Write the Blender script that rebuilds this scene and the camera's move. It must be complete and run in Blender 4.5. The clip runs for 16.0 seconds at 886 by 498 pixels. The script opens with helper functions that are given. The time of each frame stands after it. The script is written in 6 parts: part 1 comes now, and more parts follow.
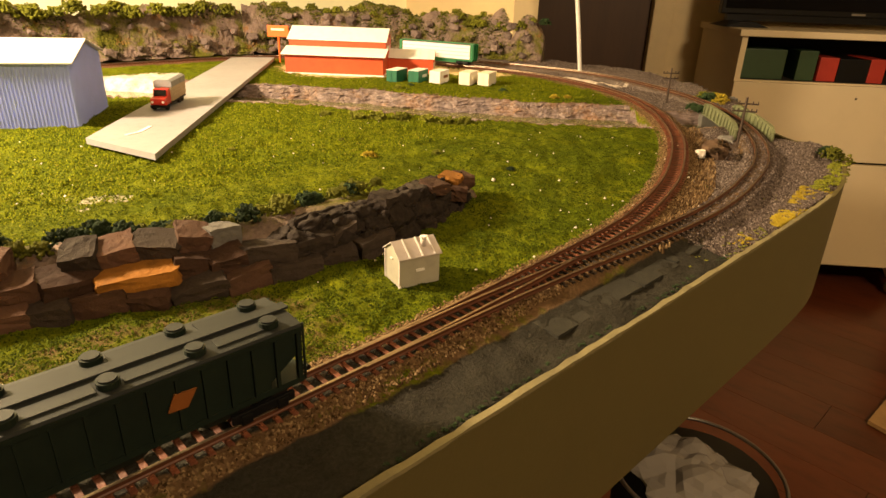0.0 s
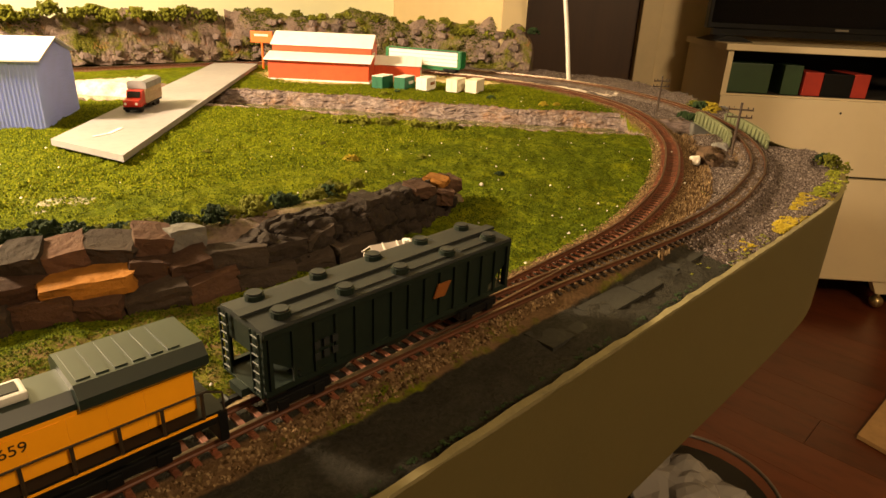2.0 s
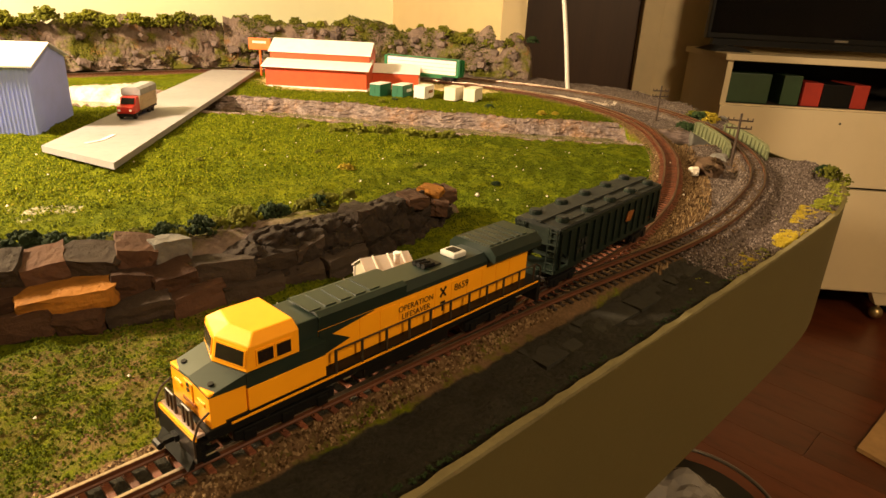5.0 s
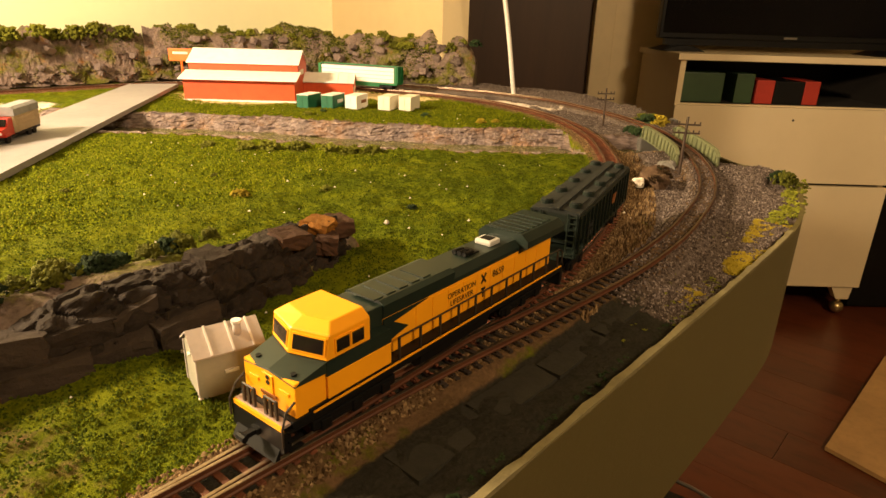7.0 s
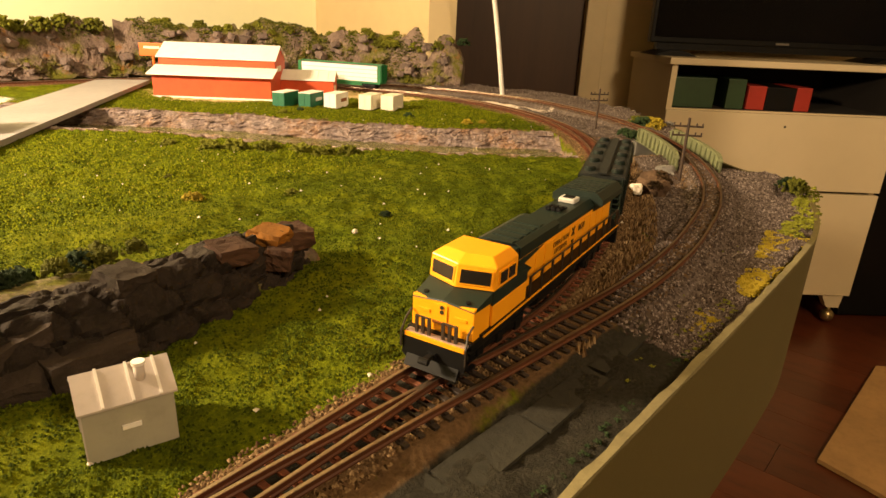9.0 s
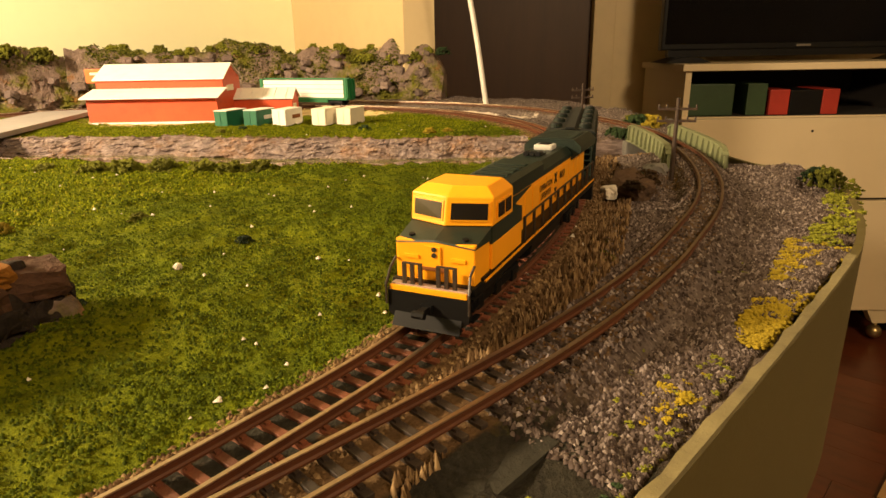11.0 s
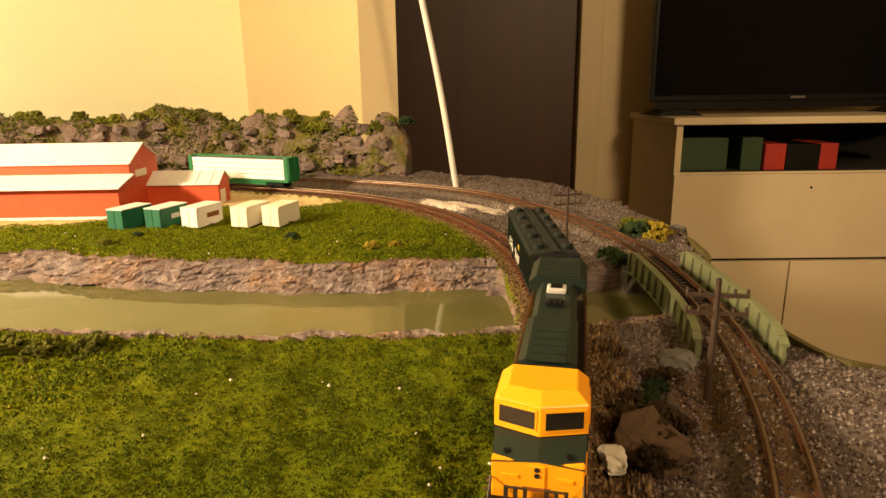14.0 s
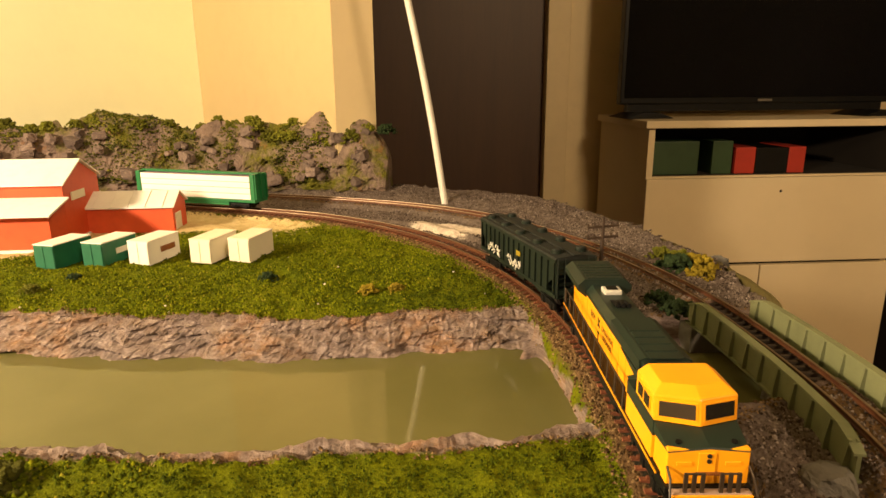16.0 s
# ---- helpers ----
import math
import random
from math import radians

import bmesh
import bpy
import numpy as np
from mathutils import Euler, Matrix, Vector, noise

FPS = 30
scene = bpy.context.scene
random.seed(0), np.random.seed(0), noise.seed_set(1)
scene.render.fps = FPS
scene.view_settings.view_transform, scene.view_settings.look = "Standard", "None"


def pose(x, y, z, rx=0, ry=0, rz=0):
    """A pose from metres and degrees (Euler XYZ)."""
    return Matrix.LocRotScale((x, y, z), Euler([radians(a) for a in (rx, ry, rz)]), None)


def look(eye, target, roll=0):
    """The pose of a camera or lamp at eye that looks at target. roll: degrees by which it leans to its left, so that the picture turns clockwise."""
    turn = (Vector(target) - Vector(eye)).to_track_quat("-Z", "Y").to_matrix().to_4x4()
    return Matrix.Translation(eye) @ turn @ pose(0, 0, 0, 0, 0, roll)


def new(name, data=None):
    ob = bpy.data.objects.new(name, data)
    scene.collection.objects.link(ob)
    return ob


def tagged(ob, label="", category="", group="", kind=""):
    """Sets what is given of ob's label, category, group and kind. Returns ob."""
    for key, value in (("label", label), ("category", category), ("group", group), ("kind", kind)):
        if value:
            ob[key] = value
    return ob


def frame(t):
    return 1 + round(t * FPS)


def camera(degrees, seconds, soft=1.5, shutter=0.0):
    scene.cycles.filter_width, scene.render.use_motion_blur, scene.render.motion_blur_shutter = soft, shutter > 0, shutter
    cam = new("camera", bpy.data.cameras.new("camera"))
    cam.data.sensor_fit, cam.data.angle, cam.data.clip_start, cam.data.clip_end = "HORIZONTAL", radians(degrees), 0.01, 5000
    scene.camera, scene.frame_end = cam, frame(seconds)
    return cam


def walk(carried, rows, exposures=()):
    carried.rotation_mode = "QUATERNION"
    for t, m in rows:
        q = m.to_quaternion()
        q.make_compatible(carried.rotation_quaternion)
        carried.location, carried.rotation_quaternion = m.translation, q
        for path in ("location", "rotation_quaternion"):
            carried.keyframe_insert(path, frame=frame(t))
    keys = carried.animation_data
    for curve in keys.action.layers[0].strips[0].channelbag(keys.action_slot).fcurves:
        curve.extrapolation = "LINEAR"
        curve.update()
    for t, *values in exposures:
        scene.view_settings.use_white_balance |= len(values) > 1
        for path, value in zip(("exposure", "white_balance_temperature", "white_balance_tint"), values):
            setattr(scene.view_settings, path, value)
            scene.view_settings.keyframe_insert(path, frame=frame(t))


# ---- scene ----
cam = camera(71.2, 16.0)
METRES, EYE, TILT, LEAN, TURN = 0.485, 0.1206, -2.62, 0.0, -44.5
ROWS = [
    (0.0, 0.0, 0.0, 0.0, 0.68, -20.76, -1.79),
    (0.5, -0.0028, 0.0247, -0.006, -0.45, -20.38, -1.81),
    (1.0, 0.0046, 0.0319, -0.0101, -0.56, -19.99, -2.1),
    (1.5, 0.005, 0.0364, -0.0192, -0.47, -19.66, -2.2),
    (2.0, 0.0028, 0.0385, -0.0221, -0.37, -19.48, -2.36),
    (2.5, 0.0026, 0.0401, -0.0229, -0.22, -19.23, -2.56),
    (3.0, 0.0019, 0.0413, -0.0235, -0.14, -19.08, -2.72),
    (3.5, 0.0035, 0.0433, -0.0232, -0.07, -18.95, -2.8),
    (6.0, 0.0236, 0.08, -0.0158, -0.95, -18.65, -2.25),
    (6.5, 0.0566, 0.1243, -0.0031, -2.17, -17.94, -1.28),
    (7.0, 0.081, 0.1676, -0.0242, -3.68, -18.12, -1.41),
    (7.5, 0.0826, 0.1868, -0.0356, -4.02, -18.49, -1.74),
    (8.0, 0.0853, 0.1973, -0.0375, -4.17, -18.59, -1.9),
    (8.5, 0.0944, 0.2235, -0.0362, -4.32, -18.15, -1.97),
    (9.0, 0.0997, 0.2445, -0.0396, -4.49, -17.75, -2.11),
    (11.5, 0.2529, 0.465, -0.0963, -2.48, -14.86, 1.38),
    (12.0, 0.2648, 0.5046, -0.0854, -2.61, -13.98, -0.65),
    (12.5, 0.2745, 0.5491, -0.0657, -2.65, -13.04, -0.56),
    (13.0, 0.2859, 0.5969, -0.0355, -2.41, -11.85, -0.45),
    (13.5, 0.2996, 0.6413, -0.019, -2.64, -11.48, -0.13),
    (14.0, 0.3001, 0.6908, -0.0091, -3.74, -11.92, 0.93),
    (14.5, 0.2701, 0.7527, 0.0026, -6.5, -12.53, -0.11),
    (15.0, 0.2602, 0.7776, 0.0044, -7.57, -12.44, -1.43),
    (15.5, 0.2382, 0.8182, 0.0206, -8.91, -12.32, -1.59),
    (16.0, 0.2485, 0.8468, 0.0116, -7.87, -12.08, 0.84),
]
walk(cam, [(t, pose(0, 0, EYE, TILT, LEAN, TURN) @ pose(METRES * x, METRES * y, METRES * z, 90 + pitch, roll, yaw)) for t, x, y, z, yaw, pitch, roll in ROWS])

# ---- light and world ----
world = bpy.data.worlds.new("room_dusk")
world.use_nodes = True
world.node_tree.nodes["Background"].inputs[0].default_value = (0.30, 0.22, 0.12, 1)
world.node_tree.nodes["Background"].inputs[1].default_value = 0.03
scene.world = world


def lamp(name, kind, at, aim, power, colour, size):
    data = bpy.data.lights.new(name, kind)
    data.energy, data.color = power, colour
    if kind == "AREA":
        data.shape, data.size = "DISK", size
    else:
        data.shadow_soft_size = size
    ob = new(name, data)
    ob.matrix_world = look(at, aim)
    return ob


lamp("layout_lamp", "POINT", (-0.30, 0.74, 0.41), (0.3, 0.5, 0), 86.0, (1.0, 0.725, 0.45), 0.05)
lamp("room_lamp", "AREA", (0.05, -1.20, 1.15), (3.0, 0.5, 0.3), 33.0, (1.0, 0.70, 0.40), 0.35)
scene.view_settings.exposure = 0.0


# ---- materials ----
def nodes_of(name):
    m = bpy.data.materials.new(name)
    m.use_nodes = True
    nt = m.node_tree
    return m, nt, nt.nodes["Principled BSDF"]


def node(nt, kind, **inputs):
    n = nt.nodes.new(kind)
    for k, v in inputs.items():
        n.inputs[k.replace("_", " ")].default_value = v
    return n


def ramp(nt, source, stops):
    r = nt.nodes.new("ShaderNodeValToRGB")
    while len(r.color_ramp.elements) < len(stops):
        r.color_ramp.elements.new(0.5)
    for e, (p, c) in zip(r.color_ramp.elements, stops):
        e.position, e.color = p, (*c, 1)
    nt.links.new(source, r.inputs[0])
    return r.outputs[0]


def mix(nt, fac, a, b, blend="MIX"):
    n = nt.nodes.new("ShaderNodeMix")
    n.data_type, n.blend_type = "RGBA", blend
    for s, v in ((n.inputs[0], fac), (n.inputs[6], a), (n.inputs[7], b)):
        if isinstance(v, (int, float)):
            s.default_value = v
        elif isinstance(v, tuple):
            s.default_value = (*v, 1)
        else:
            nt.links.new(v, s)
    return n.outputs[2]


def paint(name, base, rough=0.5, second=None, scale=300.0, bump=0.0, bump_scale=None, metal=0.0, spread=0.25, stretch=(1, 1, 1), piece=0.0, gloss=0.5):
    """A worn surface: two scales of tone over a base colour, fine relief, and a tone of its own for each piece."""
    m, nt, b = nodes_of(name)
    co = nt.nodes.new("ShaderNodeTexCoord")
    mp = node(nt, "ShaderNodeMapping", Scale=stretch)
    nt.links.new(co.outputs["Object"], mp.inputs[0])
    fine = node(nt, "ShaderNodeTexNoise", Scale=scale, Detail=5.0, Roughness=0.65)
    broad = node(nt, "ShaderNodeTexNoise", Scale=scale * 0.12, Detail=3.0)
    for n in (fine, broad):
        nt.links.new(mp.outputs[0], n.inputs["Vector"])
    second = second or tuple(c * (1 - spread) for c in base)
    lo = tuple(c * (1 - spread) for c in second)
    hi = tuple(min(1, c * (1 + spread * 0.5)) for c in base)
    c1 = ramp(nt, fine.outputs["Fac"], [(0.25, second), (0.5, base), (0.75, hi)])
    c2 = ramp(nt, broad.outputs["Fac"], [(0.3, lo), (0.65, base)])
    col = mix(nt, 0.5, c1, c2)
    if piece:
        info = nt.nodes.new("ShaderNodeObjectInfo")
        v = node(nt, "ShaderNodeHueSaturation")
        r = nt.nodes.new("ShaderNodeMapRange")
        r.inputs[3].default_value, r.inputs[4].default_value = 1 - piece, 1 + piece
        nt.links.new(info.outputs["Random"], r.inputs[0])
        nt.links.new(r.outputs[0], v.inputs["Value"])
        nt.links.new(col, v.inputs["Color"])
        col = v.outputs[0]
    nt.links.new(col, b.inputs["Base Color"])
    b.inputs["Roughness"].default_value, b.inputs["Metallic"].default_value = rough, metal
    b.inputs["Specular IOR Level"].default_value = gloss
    if bump:
        bn = node(nt, "ShaderNodeTexNoise", Scale=bump_scale or scale, Detail=6.0, Roughness=0.7)
        nt.links.new(mp.outputs[0], bn.inputs["Vector"])
        bp = node(nt, "ShaderNodeBump", Strength=min(1.0, bump), Distance=0.001)
        nt.links.new(bn.outputs["Fac"], bp.inputs["Height"])
        nt.links.new(bp.outputs[0], b.inputs["Normal"])
    return m


WALL = paint("cream_wall_paint", (0.84, 0.85, 0.57), 0.75, scale=40, bump=0.15, bump_scale=900, spread=0.05)
# Dim tone for unseen walls and ceiling, to hold down bounced fill light.
LOWBOUNCE = paint("low_bounce_wall_tan", (0.34, 0.29, 0.19), 0.8, scale=40, spread=0.08)
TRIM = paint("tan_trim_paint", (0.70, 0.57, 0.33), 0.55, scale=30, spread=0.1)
# The cream wall's unlit end: its shade is put into this tan.
ENDSHADE = paint("shaded_wall_end_tan", (0.48, 0.37, 0.19), 0.7, scale=40, bump=0.1, spread=0.07)
DOOR = paint("dark_brown_door", (0.062, 0.027, 0.010), 0.5, (0.042, 0.018, 0.007), scale=30, stretch=(4, 4, 0.3), bump=0.2)
FLOORWOOD = paint("red_brown_floor_boards", (0.125, 0.032, 0.012), 0.30, (0.030, 0.009, 0.005), scale=13, stretch=(2.6, 0.8, 1), bump=0.1, piece=0.12)
FASCIA = paint("olive_fascia_paint", (0.088, 0.070, 0.020), 0.6, scale=25, bump=0.12, bump_scale=400, spread=0.08)
FASCIALIP = paint("raw_board_edge", (0.20, 0.168, 0.075), 0.85, (0.10, 0.082, 0.036), scale=160, bump=0.6)
CABINET = paint("cream_cabinet_laminate", (0.72, 0.60, 0.38), 0.45, scale=18, spread=0.05)
# Near black that stands for the shade in the cabinet's recesses.
CABSHADE = paint("cabinet_recess_shade", (0.022, 0.017, 0.012), 0.8, scale=30)
TVBLACK = paint("tv_black_plastic", (0.005, 0.005, 0.005), 0.4, scale=60, gloss=0.25)
TVSCREEN = paint("tv_screen_glass", (0.003, 0.003, 0.004), 0.12, scale=4, gloss=0.15)
CARDBOARD = paint("brown_cardboard", (0.52, 0.31, 0.12), 0.8, scale=60, bump=0.2)
WHITECORD = paint("white_cord_plastic", (0.75, 0.72, 0.66), 0.45, scale=60)
RAIL = paint("weathered_rail", (0.105, 0.036, 0.015), 0.5, (0.060, 0.020, 0.009), scale=400, metal=0.2)
RAILTOP = paint("polished_rail_head", (0.44, 0.35, 0.27), 0.38, (0.26, 0.18, 0.12), scale=300, metal=1.0)
TIE = paint("brown_plastic_tie", (0.165, 0.052, 0.022), 0.6, (0.095, 0.030, 0.013), scale=700, bump=0.4, piece=0.3)
TIEBLACK = paint("dark_plastic_tie", (0.030, 0.020, 0.014), 0.55, scale=700, bump=0.4, piece=0.3)
ROCK = paint("carved_brown_rock", (0.085, 0.044, 0.027), 0.9, (0.040, 0.023, 0.016), scale=110, bump=1.0, bump_scale=420, piece=0.45, gloss=0.2)
ROCKDARK = paint("dark_grey_rock", (0.040, 0.029, 0.022), 0.9, (0.016, 0.012, 0.009), scale=130, bump=1.0, bump_scale=420, piece=0.4, gloss=0.2)
ROCKGOLD = paint("ochre_stained_rock", (0.30, 0.125, 0.018), 0.8, (0.10, 0.043, 0.010), scale=120, bump=1.0, bump_scale=420, piece=0.2, gloss=0.2)
ROCKGREY = paint("grey_stone", (0.17, 0.16, 0.145), 0.85, (0.09, 0.085, 0.075), scale=150, bump=1.0, bump_scale=420, piece=0.3, gloss=0.2)
HILLROCK = paint("lilac_grey_hill_rock", (0.185, 0.140, 0.120), 0.9, (0.085, 0.062, 0.055), scale=120, bump=1.0, bump_scale=420, piece=0.35, gloss=0.2)
EARTHROCK = paint("tan_earth_rock", (0.13, 0.080, 0.048), 0.9, (0.05, 0.032, 0.02), scale=150, bump=1.0, bump_scale=420, gloss=0.2)
PLASTER = paint("white_plaster_rock", (0.72, 0.66, 0.55), 0.85, (0.50, 0.43, 0.33), scale=150, bump=0.8)
BLUE = paint("pale_blue_corrugated_sheet", (0.36, 0.44, 0.92), 0.5, scale=90, spread=0.12)
WHITEROOF = paint("white_roof_card", (0.80, 0.78, 0.74), 0.6, (0.66, 0.64, 0.60), scale=120, spread=0.06)
RED = paint("barn_red_paint", (0.62, 0.085, 0.022), 0.55, (0.50, 0.06, 0.015), scale=160, spread=0.12)
ORANGE = paint("orange_sign_paint", (0.80, 0.16, 0.02), 0.5, scale=120)
SHEDWALL = paint("grey_shed_board", (0.36, 0.34, 0.26), 0.65, scale=200, bump=0.2)
SHEDROOF = paint("grey_shed_roof", (0.52, 0.46, 0.42), 0.6, scale=200, bump=0.2)
LOCOYELLOW = paint("loco_yellow_paint", (0.90, 0.37, 0.008), 0.35, (0.84, 0.33, 0.007), scale=150, spread=0.05)
LOCOGREEN = paint("loco_dark_green_paint", (0.011, 0.022, 0.016), 0.42, (0.008, 0.015, 0.011), scale=200)
LOCOBLACK = paint("loco_black_underframe", (0.005, 0.005, 0.005), 0.5, scale=300, gloss=0.2)
LOCODECK = paint("loco_grey_deck", (0.30, 0.22, 0.18), 0.6, scale=300)
LOCOGREY = paint("loco_grey_vent", (0.55, 0.54, 0.50), 0.5, scale=300)
WINDOWDARK = paint("dark_cab_window", (0.012, 0.010, 0.009), 0.12, scale=200)
WINDOWPALE = paint("pale_cab_window", (0.045, 0.034, 0.024), 0.12, scale=500)
HANDRAIL = paint("dark_handrail", (0.03, 0.020, 0.012), 0.5, scale=300)
HOPPER = paint("dark_green_hopper_paint", (0.007, 0.014, 0.009), 0.55, (0.004, 0.008, 0.005), scale=180, gloss=0.3)
HOPPERROOF = paint("hopper_roof_paint", (0.020, 0.023, 0.021), 0.62, (0.012, 0.014, 0.013), scale=180, gloss=0.3)
WHEEL = paint("dark_wheel_steel", (0.018, 0.014, 0.012), 0.5, scale=300, gloss=0.2)
CARGREEN = paint("centerbeam_green", (0.010, 0.16, 0.05), 0.45, scale=150)
LUMBER = paint("white_lumber_wrap", (0.82, 0.80, 0.78), 0.5, scale=150, spread=0.04)
LUMBERLINE = paint("dark_lumber_strap", (0.20, 0.14, 0.20), 0.5, scale=150)
CONTGREEN = paint("container_green", (0.012, 0.13, 0.065), 0.5, scale=200)
CONTWHITE = paint("container_white", (0.78, 0.75, 0.70), 0.55, scale=200, spread=0.06)
CONTCREAM = paint("container_cream", (0.76, 0.70, 0.56), 0.6, scale=200, spread=0.06)
GIRDER = paint("pale_green_girder", (0.155, 0.170, 0.088), 0.5, (0.110, 0.122, 0.062), scale=200, spread=0.1)
POLE = paint("dark_brown_pole", (0.045, 0.026, 0.016), 0.6, scale=300)
ROAD = paint("grey_concrete_road", (0.30, 0.285, 0.29), 0.8, (0.23, 0.215, 0.215), scale=140, bump=0.3, spread=0.1)
ROADLINE = paint("white_road_line", (0.75, 0.73, 0.70), 0.7, scale=200)
TRUCKRED = paint("truck_red", (0.55, 0.03, 0.015), 0.4, scale=200)
TRUCKGREY = paint("truck_van_grey", (0.50, 0.38, 0.22), 0.5, scale=200)
TRUCKCOVER = paint("grey_canvas", (0.34, 0.34, 0.34), 0.85, scale=200, bump=0.4, gloss=0.2)
TYRE = paint("black_tyre", (0.012, 0.012, 0.012), 0.7, scale=300, gloss=0.2)
LEAF = paint("foam_foliage", (0.16, 0.165, 0.014), 0.9, (0.080, 0.090, 0.008), scale=260, bump=1.0, piece=0.3, gloss=0.2)
LEAFDARK = paint("dark_foam_foliage", (0.030, 0.055, 0.018), 0.9, (0.014, 0.026, 0.010), scale=260, bump=1.0, piece=0.3, gloss=0.2)
LEAFBROWN = paint("brown_dry_scrub", (0.085, 0.050, 0.022), 0.9, (0.035, 0.021, 0.010), scale=260, bump=1.0, piece=0.3, gloss=0.2)
LEAFGOLD = paint("yellow_foam_foliage", (0.36, 0.27, 0.020), 0.9, (0.20, 0.15, 0.012), scale=260, bump=1.0, piece=0.25, gloss=0.2)
SLAB = paint("grey_pavement_slab", (0.032, 0.030, 0.022), 0.9, (0.018, 0.017, 0.013), scale=220, bump=0.7, gloss=0.2)
STICKER = paint("rust_orange_mark", (0.22, 0.07, 0.012), 0.5, scale=300)
WHITEMARK = paint("white_chalk_mark", (0.62, 0.60, 0.55), 0.6, scale=300)
BLACKMARK = paint("black_lettering", (0.015, 0.012, 0.010), 0.5, scale=300)
STEEL = paint("bright_steel_wire", (0.30, 0.28, 0.25), 0.4, scale=100, metal=0.9)
REDBOX = paint("red_case", (0.42, 0.035, 0.02), 0.45, scale=40)
GREENBOX = paint("green_case", (0.035, 0.075, 0.03), 0.45, scale=40)
BRASS = paint("brass_caster", (0.55, 0.42, 0.20), 0.3, scale=60, metal=0.9)


def bag_material():
    m, nt, b = nodes_of("clear_plastic_bag")
    b.inputs["Base Color"].default_value = (0.42, 0.38, 0.33, 1)
    b.inputs["Roughness"].default_value = 0.22
    b.inputs["Transmission Weight"].default_value = 0.45
    b.inputs["IOR"].default_value = 1.2
    return m


def water_material():
    m, nt, b = nodes_of("olive_resin_water")
    n = node(nt, "ShaderNodeTexNoise", Scale=9.0, Detail=4.0)
    co = nt.nodes.new("ShaderNodeTexCoord")
    nt.links.new(co.outputs["Object"], n.inputs["Vector"])
    nt.links.new(ramp(nt, n.outputs["Fac"], [(0.3, (0.100, 0.096, 0.032)), (0.7, (0.15, 0.141, 0.054))]), b.inputs["Base Color"])
    b.inputs["Roughness"].default_value = 0.05
    b.inputs["IOR"].default_value = 1.45
    w = node(nt, "ShaderNodeTexNoise", Scale=60.0, Detail=2.0)
    nt.links.new(co.outputs["Object"], w.inputs["Vector"])
    bp = node(nt, "ShaderNodeBump", Strength=0.03, Distance=0.001)
    nt.links.new(w.outputs["Fac"], bp.inputs["Height"])
    nt.links.new(bp.outputs[0], b.inputs["Normal"])
    return m


